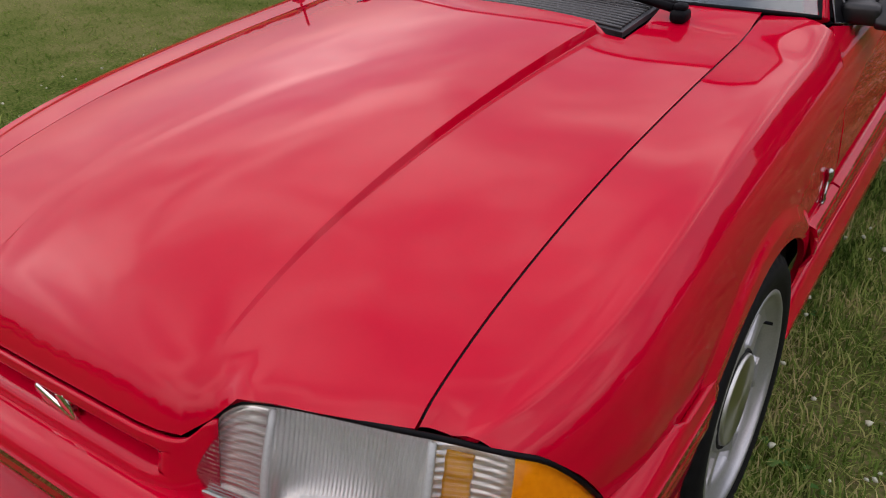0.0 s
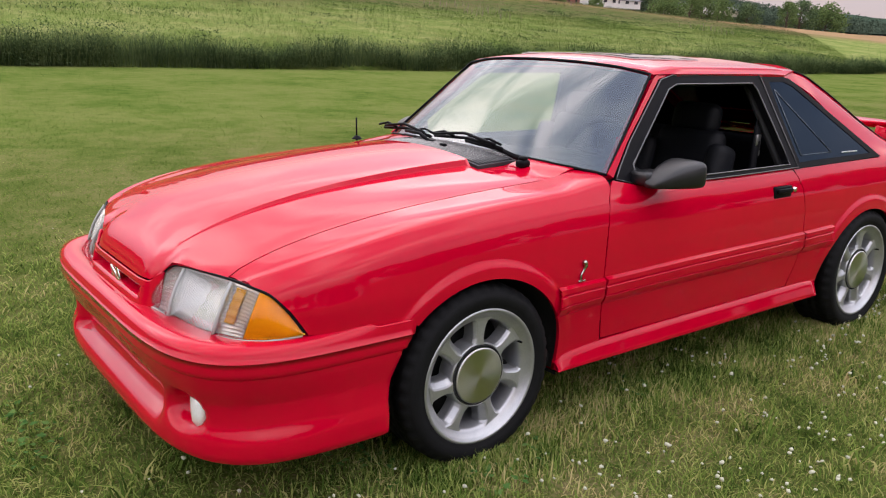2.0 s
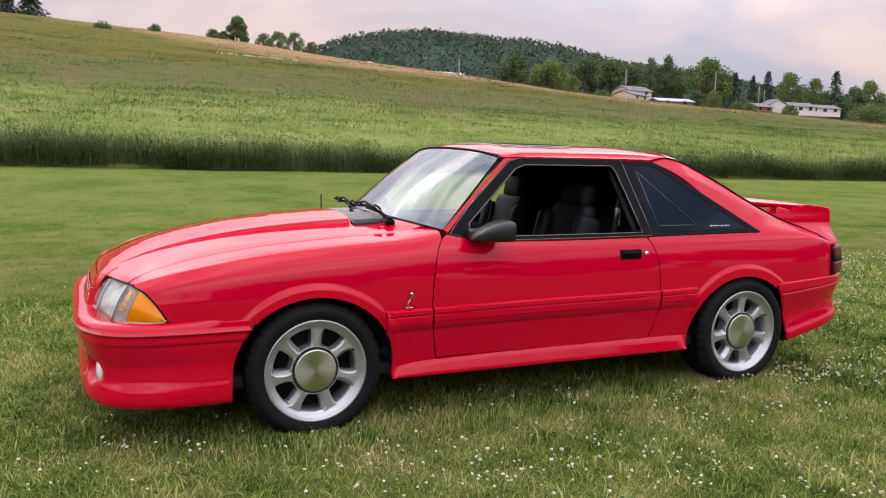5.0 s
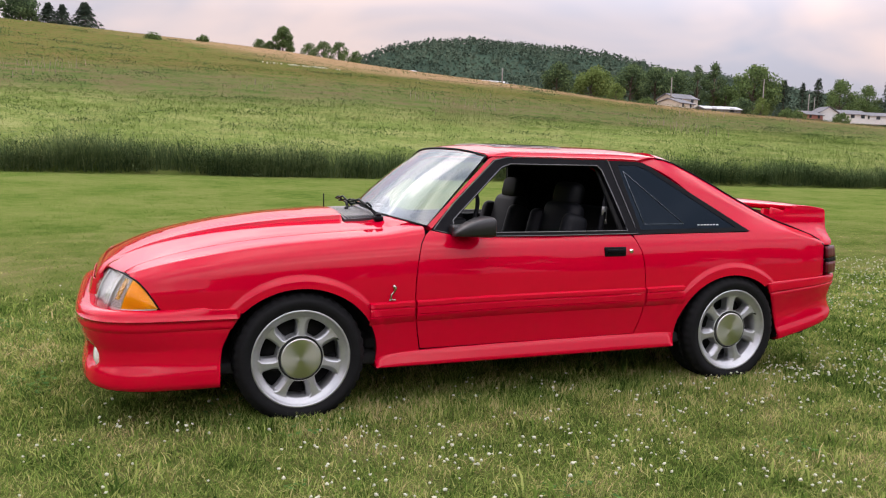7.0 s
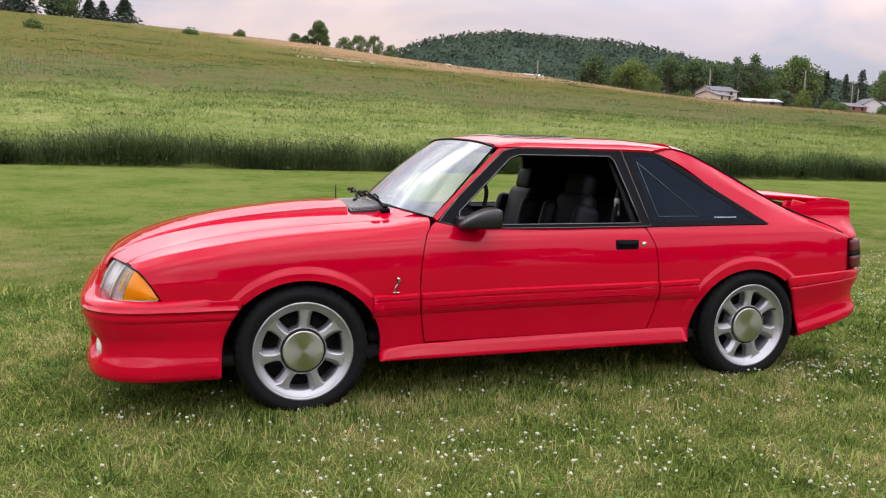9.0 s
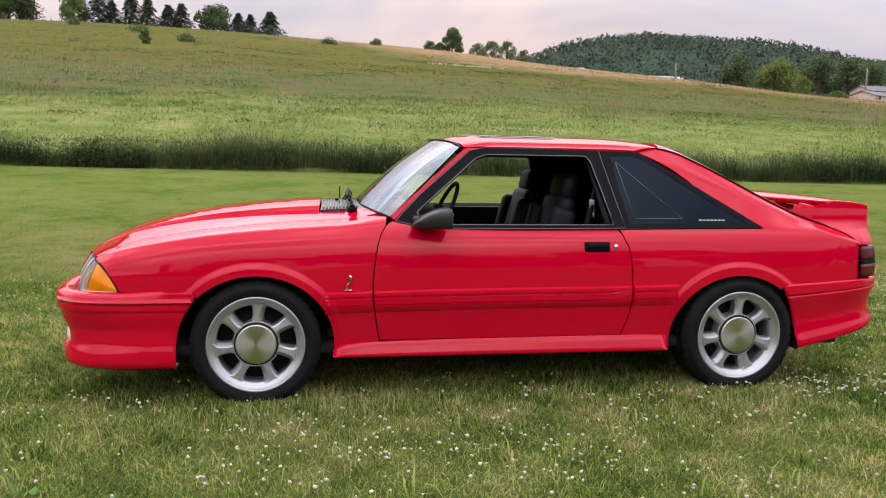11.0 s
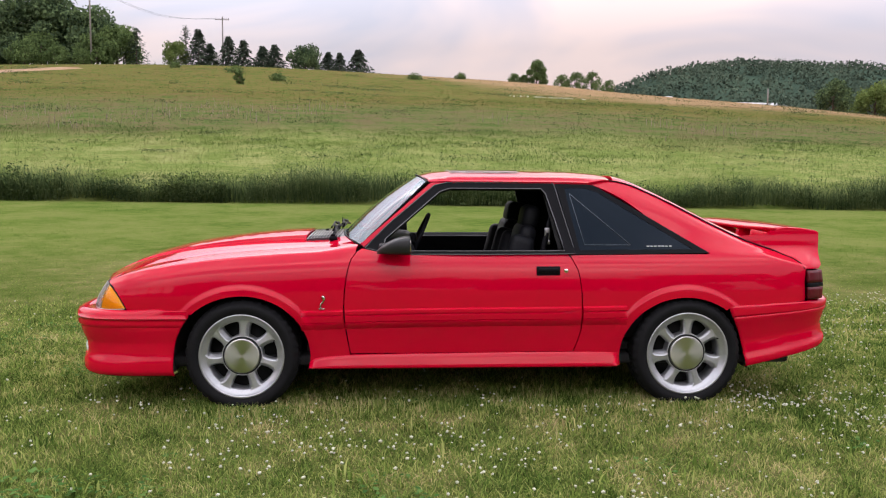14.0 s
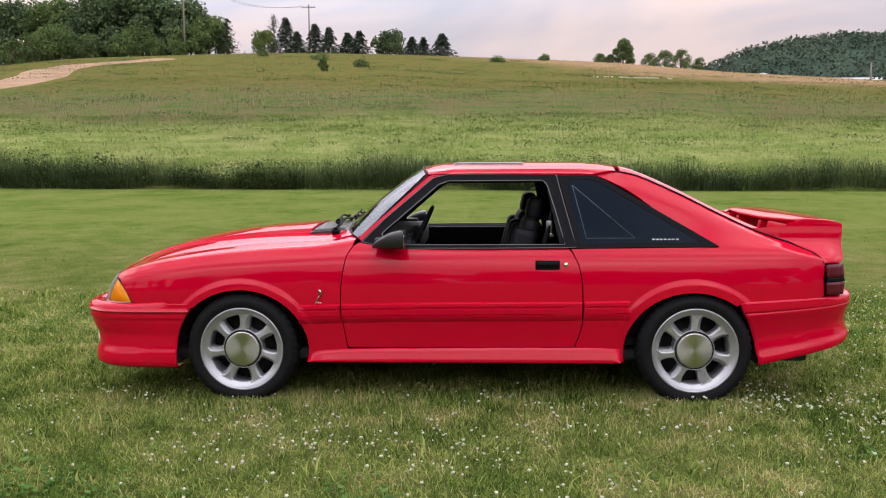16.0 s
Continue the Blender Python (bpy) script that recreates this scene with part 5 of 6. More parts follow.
# ---------------- wheels ----------------
def wheel():
    w = new("wheel")
    tyre = lathe([(0.232, 0.105), (0.242, 0.113), (0.25, 0.113), (0.254, 0.116), (0.276, 0.119), (0.292, 0.115), (0.294, 0.112), (0.308, 0.104), (0.3175, 0.086), (0.3185, 0.082), (0.320, 0.045), (0.313, 0.043), (0.313, 0.037), (0.3205, 0.035), (0.321, 0.004), (0.314, 0.003), (0.314, -0.003), (0.321, -0.004), (0.320, -0.05), (0.3165, -0.088), (0.30, -0.108), (0.26, -0.11), (0.22, -0.1)], 168)
    # cross cuts in the tread
    for v in tyre.verts:
        r, a = math.hypot(v.co.x, v.co.z), math.atan2(v.co.z, v.co.x)
        if r > 0.306 and v.co.y > -0.02 and int((a + math.pi + v.co.y * 1.2) / math.tau * 168 + 0.5) % 4 == 0:
            k = (r - 0.008) / r
            v.co.x, v.co.z = v.co.x * k, v.co.z * k
    part("tyre", tyre, M_RUBBER, w, "black low-profile tyre")
    rim = lathe([(0.238, 0.098), (0.2405, 0.106), (0.2395, 0.112), (0.235, 0.1145), (0.229, 0.113), (0.226, 0.107), (0.222, 0.101), (0.208, 0.091), (0.199, 0.086), (0.195, 0.080), (0.195, 0.03), (0.200, -0.02), (0.205, -0.09)], 96)
    part("rim", rim, M_ALLOY, w)
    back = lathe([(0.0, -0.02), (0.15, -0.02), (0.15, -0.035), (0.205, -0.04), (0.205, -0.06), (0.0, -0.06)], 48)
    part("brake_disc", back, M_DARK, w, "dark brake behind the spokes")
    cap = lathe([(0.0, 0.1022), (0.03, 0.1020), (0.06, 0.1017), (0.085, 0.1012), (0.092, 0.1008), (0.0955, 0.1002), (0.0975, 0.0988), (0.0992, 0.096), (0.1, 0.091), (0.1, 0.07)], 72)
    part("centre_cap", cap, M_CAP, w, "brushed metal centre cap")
    part("cap_ring", lathe([(0.100, 0.084), (0.1035, 0.093), (0.106, 0.0935), (0.1085, 0.090), (0.1085, 0.07)], 72), M_DARK, w, "dark ring round the cap")
    part("hub", lathe([(0.107, 0.05), (0.108, 0.088), (0.110, 0.0905), (0.113, 0.089), (0.115, 0.082), (0.115, 0.02)], 72), M_ALLOY, w)
    # seven flat-faced spokes, one flank steep and one sloping, flaring into hub and rim
    for k in range(7):
        rows = ((0.108, 0.0885, 0.036, 0.038), (0.118, 0.0880, 0.029, 0.032), (0.130, 0.0875, 0.0245, 0.030), (0.150, 0.0870, 0.0235, 0.032), (0.172, 0.0865, 0.0255, 0.036), (0.188, 0.0865, 0.029, 0.042), (0.198, 0.0870, 0.040, 0.054), (0.206, 0.0880, 0.050, 0.064))
        bm = bmesh.new()
        vv = []
        for r, h, a0, a1 in rows:
            for q, dy in ((-a0, -0.060), (-a0, -0.012), (-a0 + 0.005, -0.004), (-a0 + 0.011, 0.0), (a1 - 0.024, 0.003), (a1 - 0.017, 0.0), (a1 - 0.003, -0.018), (a1, -0.026), (a1, -0.060)):
                g = q / r
                vv.append(bm.verts.new((r * math.cos(g), h + dy, r * math.sin(g))))
        for i in range(len(rows) - 1):
            for j in range(8):
                bm.faces.new((vv[i * 9 + j], vv[i * 9 + j + 1], vv[(i + 1) * 9 + j + 1], vv[(i + 1) * 9 + j]))
        bm.faces.new(vv[:9])
        bm.faces.new(vv[-9:])
        bmesh.ops.recalc_face_normals(bm, faces=bm.faces)
        bmesh.ops.rotate(bm, cent=(0, 0, 0), matrix=Matrix.Rotation(k * math.tau / 7, 3, "Y"), verts=bm.verts)
        part("spoke", bm, M_ALLOY, w, smooth=False)
    valve = tube([(0.196, 0.06, 0.0), (0.199, 0.105, 0.0)], 0.004, 8)
    bmesh.ops.rotate(valve, cent=(0, 0, 0), matrix=Matrix.Rotation(math.tau / 14 * 7.6, 3, "Y"), verts=valve.verts)
    part("valve", valve, M_BLACK, w, "small black tyre valve")
    return w


def place_wheels(w):
    spots = [(0.0, -1, 10), (2.553, -1, 10), (0.0, 1, 5), (2.553, 1, 60)]
    for i, (x, s, a) in enumerate(spots):
        m = Matrix.Translation((x, s * 0.725, 0.317)) @ Matrix.Rotation(math.pi if s < 0 else 0, 4, "Z") @ Matrix.Rotation(radians(a), 4, "Y")
        o = w if i == 0 else copy_thing(w, m)
        o.matrix_basis = m
        o.parent = car


place_wheels(wheel())
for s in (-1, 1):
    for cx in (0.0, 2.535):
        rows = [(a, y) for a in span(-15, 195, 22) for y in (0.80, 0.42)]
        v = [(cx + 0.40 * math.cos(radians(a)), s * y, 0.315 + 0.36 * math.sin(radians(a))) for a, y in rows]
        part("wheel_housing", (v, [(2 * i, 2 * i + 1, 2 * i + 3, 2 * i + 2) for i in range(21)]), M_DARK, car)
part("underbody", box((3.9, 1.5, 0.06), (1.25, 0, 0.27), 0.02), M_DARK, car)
# unseen dark blocks added in the nose so panel gaps read dark
part("gap_backing", join(box((0.9, 0.8, 0.42), (0.0, 0, 0.52), 0.05), box((0.35, 1.2, 0.28), (-0.6, 0, 0.46), 0.05)), M_DARK, car)

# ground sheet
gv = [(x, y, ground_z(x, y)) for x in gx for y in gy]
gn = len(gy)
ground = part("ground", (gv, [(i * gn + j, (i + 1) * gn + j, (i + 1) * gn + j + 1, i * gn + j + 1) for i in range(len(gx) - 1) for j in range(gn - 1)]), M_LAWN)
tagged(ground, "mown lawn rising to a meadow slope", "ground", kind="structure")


# ---------------- growth in quantity ----------------
rng = np.random.default_rng(7)


def raw_mesh(name, co, tris, mat, smooth=False):
    """A mesh straight from arrays of points and triangles."""
    me = bpy.data.meshes.new(name)
    me.vertices.add(len(co))
    me.vertices.foreach_set("co", np.asarray(co, np.float32).ravel())
    t = np.asarray(tris, np.int32)
    me.loops.add(t.size)
    me.loops.foreach_set("vertex_index", t.ravel())
    me.polygons.add(len(t))
    me.polygons.foreach_set("loop_start", np.arange(0, t.size, 3, dtype=np.int32))
    me.update(calc_edges=True)
    me.materials.append(mat)
    if smooth:
        me.shade_smooth()
    return new(name, me)


def blade_arrays(base, height, width, lean, turn, bend):
    """Bent tapering blades: five points and three triangles each."""
    n = len(base)
    d = np.stack([np.cos(turn), np.sin(turn), np.zeros(n)], 1)
    s = np.stack([-np.sin(turn), np.cos(turn), np.zeros(n)], 1)
    up = np.array([0, 0, 1.0])
    w = width[:, None]
    mid = base + up * (height * 0.55)[:, None] + d * (lean * 0.35)[:, None]
    tip = base + up * (height * (1 - bend))[:, None] + d * lean[:, None]
    co = np.stack([base - s * w / 2, base + s * w / 2, mid - s * w * 0.42, mid + s * w * 0.42, tip], 1).reshape(-1, 3)
    k = np.arange(n)[:, None, None] * 5
    tris = (np.array([[0, 1, 3], [0, 3, 2], [2, 3, 4]])[None] + k).reshape(-1, 3)
    return co, tris


def leaf_arrays(base, height, width, lean, turn, bend):
    """Bent leaf-shaped blades: four points and two triangles each."""
    n = len(base)
    d = np.stack([np.cos(turn), np.sin(turn), np.zeros(n)], 1)
    s = np.stack([-np.sin(turn), np.cos(turn), np.zeros(n)], 1)
    up = np.array([0, 0, 1.0])
    w = width[:, None]
    mid = base + up * (height * 0.5)[:, None] + d * (lean * 0.3)[:, None]
    tip = base + up * (height * (1 - bend))[:, None] + d * lean[:, None]
    co = np.stack([base, mid - s * w / 2, mid + s * w / 2, tip], 1).reshape(-1, 3)
    k = np.arange(n)[:, None, None] * 4
    return co, (np.array([[0, 2, 1], [1, 2, 3]])[None] + k).reshape(-1, 3)


def lawn_z_array(x, y):
    t = np.clip((y - 2) / 22, 0, 1)
    return t * t * (3 - 2 * t) * np.maximum(0, 0.46 - 0.009 * np.clip(x, -25, 30))


def patch_noise(x, y, f, seed):
    r = np.random.default_rng(seed)
    v = np.zeros_like(x)
    for k in range(5):
        a, p = r.uniform(0, math.tau, 2)
        q = f * (0.7 + 0.35 * k)
        v += np.sin((x * math.cos(a) + y * math.sin(a)) * q + p + 1.3 * np.sin(x * q * 0.61 + p * 2))
    return v / 5


def lawn_blades_growing(name, x, y, seed, mat):
    """Grass whose blades are drawn coarser the further off they stand."""
    r = np.hypot(x - 0.8, y + 4.6)
    g = np.clip(r / 4.2, 0.85, 4.0)
    n = len(x)
    lump = 0.5 + 0.5 * patch_noise(x, y, 5.0, seed)
    fine = 0.5 + 0.5 * patch_noise(x, y, 17.0, seed + 1)
    near = np.clip((10.5 - r) / 4.5, 0, 1)
    h = (0.020 + 0.040 * rng.random(n) ** 1.6) * (0.45 + 0.65 * lump + 0.45 * fine) * (0.48 + 0.52 * near)
    w = rng.uniform(0.0028, 0.0062, n) * g**0.85
    co, tr = leaf_arrays(np.stack([x, y, lawn_z_array(x, y) - 0.004], 1), h, w, h * rng.uniform(0.15, 1.5, n) * (0.8 + 0.25 * g), rng.uniform(0, math.tau, n), rng.uniform(0, 0.45, n))
    return tagged(raw_mesh(name, co, tr, mat), "short mown lawn grass with straw patches", "grass", kind="stuff")


N = 620000
x, y = rng.uniform(-4.2, 8.2, N), -3.0 + 6.4 * rng.random(N) ** 1.25
edge = np.minimum(np.minimum(np.minimum(x + 4.2, 8.2 - x) / 2.0, (3.4 - y) / 3.0), (y + 3.0) / 0.7)
keep = rng.random(N) < edge
lawn_blades_growing("lawn_grass", x[keep], y[keep], 3, M_BLADE)
N = 210000
r = 4.0 * (28.0 / 4.0) ** rng.random(N)
a = np.radians(rng.uniform(2, 178, N))
x, y = 0.8 + r * np.cos(a), -4.6 + r * np.sin(a)
keep = (y < 21.2) & (rng.random(N) < np.clip((r - 4.0) / 3.0, 0, 1))
lawn_blades_growing("lawn_grass", x[keep], y[keep], 4, M_BLADE_FAR)

# broader weeds and taller tufts in the lawn
N = 5000
cx, cy = rng.uniform(-4, 8, 260), rng.uniform(-3.8, 3.0, 260)
i = rng.integers(0, 260, N)
x, y = cx[i] + rng.normal(0, 0.05, N), cy[i] + rng.normal(0, 0.05, N)
h = rng.uniform(0.05, 0.125, N)
co, tr = blade_arrays(np.stack([x, y, lawn_z_array(x, y)], 1), h, rng.uniform(0.006, 0.013, N), h * rng.uniform(0.3, 1.1, N), rng.uniform(0, math.tau, N), rng.uniform(0.1, 0.5, N))
tagged(raw_mesh("grass_tufts", co, tr, M_BLADE), "taller grass tufts in the lawn", "grass", kind="stuff")

# longer grass that the mower left round the tyres and under the car
N = 15000
i = rng.integers(0, 3, N)
cx = np.array([0.0, 2.553, 1.27])[i]
x = cx + rng.normal(0, 1, N) * np.array([0.17, 0.17, 0.75])[i]
y = -0.76 + rng.normal(0, 0.13, N)
h = rng.uniform(0.03, 0.075, N)
co, tr = blade_arrays(np.stack([x, y, np.zeros(N)], 1), h, rng.uniform(0.003, 0.006, N), h * rng.uniform(0.1, 0.9, N), rng.uniform(0, math.tau, N), rng.uniform(0, 0.35, N))
tagged(raw_mesh("uncut_grass", co, tr, M_BLADE), "longer uncut grass round the tyres", "grass", kind="stuff")

# white clover
bmc = bmesh.new()
bmesh.ops.create_icosphere(bmc, subdivisions=1, radius=1.0)
ico_v = np.array([v.co[:] for v in bmc.verts])
ico_t = np.array([[v.index for v in f.verts] for f in bmc.faces])
bmc.free()


def blobs(name, pos, rad, mat, squash=1.0, rough=0.25):
    n = len(pos)
    jit = 1 + rng.uniform(-rough, rough, (n, len(ico_v), 1))
    r3 = np.stack([rad, rad, rad * squash], 1)[:, None, :]
    co = (pos[:, None, :] + ico_v[None] * jit * r3).reshape(-1, 3)
    tr = (ico_t[None] + np.arange(n)[:, None, None] * len(ico_v)).reshape(-1, 3)
    return raw_mesh(name, co, tr, mat, True)


N = 100000
x, y = rng.uniform(-3.5, 9.5, N), rng.uniform(-3.2, 3.5, N)
drift = 0.5 * patch_noise(x, y, 1.6, 11) + 0.5 * patch_noise(x, y, 4.5, 12)
keep = rng.random(N) < np.clip(-0.03 + 0.30 * drift + 0.055 * (x + 0.3), 0.008, 0.55) * np.where(y > -0.6, 0.22, 0.75)
x, y = x[keep], y[keep]
pos = np.stack([x, y, rng.uniform(0.03, 0.07, len(x))], 1)
tagged(blobs("clover_flowers", pos, rng.uniform(0.0042, 0.009, len(x)), M_CLOVER, 0.8, 0.4), "small white clover heads scattered in the lawn", "flowers", kind="stuff")
N = 26000
x, y = rng.uniform(-3.5, 8.5, N), rng.uniform(-3.0, 2.0, N)
sel = patch_noise(x, y, 2.4, 31) + 0.5 * patch_noise(x, y, 7.0, 32) > 0.28
x, y = x[sel], y[sel]
n = len(x)
h = rng.uniform(0.012, 0.03, n)
co, tr = leaf_arrays(np.stack([x, y, rng.uniform(0.012, 0.035, n)], 1), h * 0.35, h * 1.1, h * 1.2, rng.uniform(0, math.tau, n), rng.uniform(0, 0.3, n))
tagged(raw_mesh("clover_leaves", co, tr, M_LEAF_LAWN), "low broad clover leaves between the grass", "clover", kind="stuff")

# the tall unmown bank
def bank_top(x):
    """How high the bank's growth stands along its length."""
    return 1.02 + 0.32 * patch_noise(x, x * 0, 0.5, 6) + 0.24 * patch_noise(x, x * 0, 2.1, 7)


N = 52000
x = rng.uniform(-34, 62, N)
y = BANK_Y + 0.3 * patch_noise(x, x * 0, 0.6, 5) + np.abs(rng.normal(0, 0.6, N))
z = np.array([lawn_z(a, 21) for a in x]) + 0.16 * np.maximum(0, y - BANK_Y)
h = rng.uniform(0.45, 1.12, N) * bank_top(x)
co, tr = blade_arrays(np.stack([x, y, z], 1), h, rng.uniform(0.010, 0.024, N), h * rng.uniform(0.1, 0.8, N), rng.uniform(0, math.tau, N), rng.uniform(0, 0.35, N))
tagged(raw_mesh("bank_grass", co, tr, M_BANK), "dark uncut grass along the edge of the lawn", "tall grass", kind="stuff")

# leafy weeds that fill its front, in stands of uneven height
N = 52000
M = 900
cx, ct = rng.uniform(-34, 60, M), rng.uniform(0.55, 1.15, M)
i = rng.integers(0, M, N)
q = rng.random(N) ** 0.8
x = cx[i] + rng.normal(0, 0.13, N)
y = BANK_Y - 0.10 + 0.3 * patch_noise(cx, cx * 0, 0.6, 5)[i] + rng.normal(0, 0.15, N) * (1.1 - 0.4 * q)
z = np.array([lawn_z(a, 21) for a in cx])[i] + 0.03 + q * ct[i] * bank_top(cx)[i] * 0.95
h = rng.uniform(0.05, 0.13, N) * np.where(cx[i] < -4, 1.25, 1.0)
co, tr = leaf_arrays(np.stack([x, y, z], 1), h * 0.7, h * 0.42, h, rng.uniform(0, math.tau, N), rng.uniform(0.2, 0.8, N))
tagged(raw_mesh("bank_weeds", co, tr, M_BANK), "broad-leaved weeds at the foot of the bank", "weeds", kind="stuff")


# the dirt track's line up the slope
track = curve3([(-40, 52), (-41, 66), (-44, 78), (-50.5, 94), (-52.5, 105), (-50.5, 112), (-46.5, 119)])


def meadow(name, n, y0, y1, power, hgt, wid, label, mat):
    y = y0 + (y1 - y0) * rng.random(n) ** power
    x = -8 - 0.70 * (y + 6) + (14 + 2.15 * (y + 6)) * rng.random(n)
    line = np.array([track(k) for k in span(0, 1, 30)])
    far = np.min(np.hypot(x[:, None] - line[None, :, 0], y[:, None] - line[None, :, 1]), axis=1) > 4.0
    x, y = x[far], y[far]
    n = len(x)
    z = np.array([ground_z(a, b) for a, b in zip(x, y)])
    s = 0.75 + y / 90
    tuft = 0.5 + 0.5 * patch_noise(x, y, 2.2, 9)
    h = hgt * rng.uniform(0.45, 1.15, n) * s * (0.55 + 0.5 * tuft + 0.35 * patch_noise(x, y, 0.35, 8))
    co, tr = leaf_arrays(np.stack([x, y, z - 0.03], 1), h, wid * rng.uniform(0.6, 1.4, n) * s, h * rng.uniform(0.3, 2.2, n), rng.uniform(0, math.tau, n), rng.uniform(0.0, 0.5, n))
    return tagged(raw_mesh(name, co, tr, mat), label, "meadow", kind="stuff")


meadow("field_grass", 150000, 21.6, 40, 1.5, 0.20, 0.016, "pale green uncut grass on the slope", M_MEADOW)
meadow("meadow_weeds", 85000, 32, 75, 1.4, 0.15, 0.024, "brownish weeds and stalks on the slope", M_MEADOW)
meadow("upper_meadow", 65000, 62, 134, 1.1, 0.11, 0.036, "olive and tan grass up to the crest", M_MEADOW)
# dry stalks
N = 3600
y = rng.uniform(33, 58, N)
x = -5 - 0.6 * y + (10 + 2.0 * y) * rng.random(N)
sel = patch_noise(x, y, 0.25, 21) > 0.28
x, y = x[sel], y[sel]
n = len(x)
z = np.array([ground_z(a, b) for a, b in zip(x, y)])
h = rng.uniform(0.25, 0.7, n)
co, tr = blade_arrays(np.stack([x, y, z], 1), h, rng.uniform(0.012, 0.03, n), h * rng.uniform(0, 0.4, n), rng.uniform(0, math.tau, n), rng.uniform(0, 0.1, n))
M_STALK = material("dry_stalks", (0.26, 0.19, 0.165), rough=0.9, var=0.3, scale=2)
tagged(raw_mesh("dry_stalks", co, tr, M_STALK), "grey-brown dry stalks standing in the meadow", "weeds", kind="stuff")


# single dark weeds standing over the pale grass
N = 1800
cx = rng.uniform(-26, 62, 60)
cy = 21.9 + 15 * rng.random(60) ** 1.8
i = rng.integers(0, 60, N)
k = rng.random(N)
tall = 0.35 + 0.45 * np.sin(i * 1.7) ** 2
x, y = cx[i] + rng.normal(0, 0.05, N) * (1.6 - k), cy[i] + rng.normal(0, 0.05, N)
z = np.array([ground_z(a, b) for a, b in zip(cx, cy)])[i] + 0.02 + tall * k
h = rng.uniform(0.04, 0.11, N)
co, tr = leaf_arrays(np.stack([x, y, z], 1), h, rng.uniform(0.02, 0.04, N), h * 1.3, rng.uniform(0, math.tau, N), rng.uniform(0.1, 0.6, N))
tagged(raw_mesh("field_weeds", co, tr, M_LEAF), "dark single weeds standing in the pale grass", "weeds", kind="stuff")


# low dark clumps and a patch of white flowers on the slope
N = 420
cy = 25 + 95 * rng.random(N) ** 1.3
cx = -6 - 0.62 * (cy + 5) + (12 + 2.0 * (cy + 5)) * rng.random(N)
wide = rng.uniform(0.25, 0.75, N) * (0.6 + cy / 70)
n = 30000
i = rng.integers(0, N, n)
x, y = cx[i] + rng.normal(0, 1, n) * wide[i] * 1.5, cy[i] + rng.normal(0, 0.6, n) * wide[i]
z = np.array([ground_z(a, b) for a, b in zip(x, y)]) + rng.uniform(0, 0.25, n) * wide[i]
h = rng.uniform(0.05, 0.11, n) * (0.6 + y / 60)
co, tr = leaf_arrays(np.stack([x, y, z], 1), h, h * 0.35, h * 1.2, rng.uniform(0, math.tau, n), rng.uniform(0.1, 0.6, n))
tagged(raw_mesh("meadow_clumps", co, tr, M_BANK), "low dark green clumps in the meadow", "weeds", kind="stuff")
n = 60
x, y = 17 + rng.normal(0, 2.2, n), 82 + rng.normal(0, 1.2, n)
pos = np.array([(a, b, ground_z(a, b) + 0.3) for a, b in zip(x, y)])
tagged(blobs("white_flowers", pos, rng.uniform(0.05, 0.11, n), M_CLOVER, 0.7), "patch of white wild flowers on the slope", "flowers", kind="stuff")


# ---------------- trees ----------------
def leaf_cloud(centres, radii, n, size, flat=0.85):
    """Small leaf faces in uneven lobes, denser near the outside."""
    k = rng.choice(len(centres), n, p=radii**2 / np.sum(radii**2))
    v = rng.normal(size=(n, 3))
    v /= np.linalg.norm(v, axis=1)[:, None]
    r = radii[k] * rng.random(n) ** 0.4 * rng.uniform(0.75, 1.12, n)
    c = centres[k] + v * r[:, None] * np.array([1, 1, flat])
    a, b = rng.normal(size=(n, 3)), rng.normal(size=(n, 3))
    a /= np.linalg.norm(a, axis=1)[:, None]
    b = np.cross(a, b)
    b /= np.linalg.norm(b, axis=1)[:, None]
    s = size * rng.uniform(0.6, 1.4, n)[:, None]
    co = np.stack([c - a * s, c + b * s * 0.7, c + a * s, c - b * s * 0.7], 1).reshape(-1, 3)
    q = np.arange(n)[:, None, None] * 4
    return co, (np.array([[0, 1, 2], [0, 2, 3]])[None] + q).reshape(-1, 3)


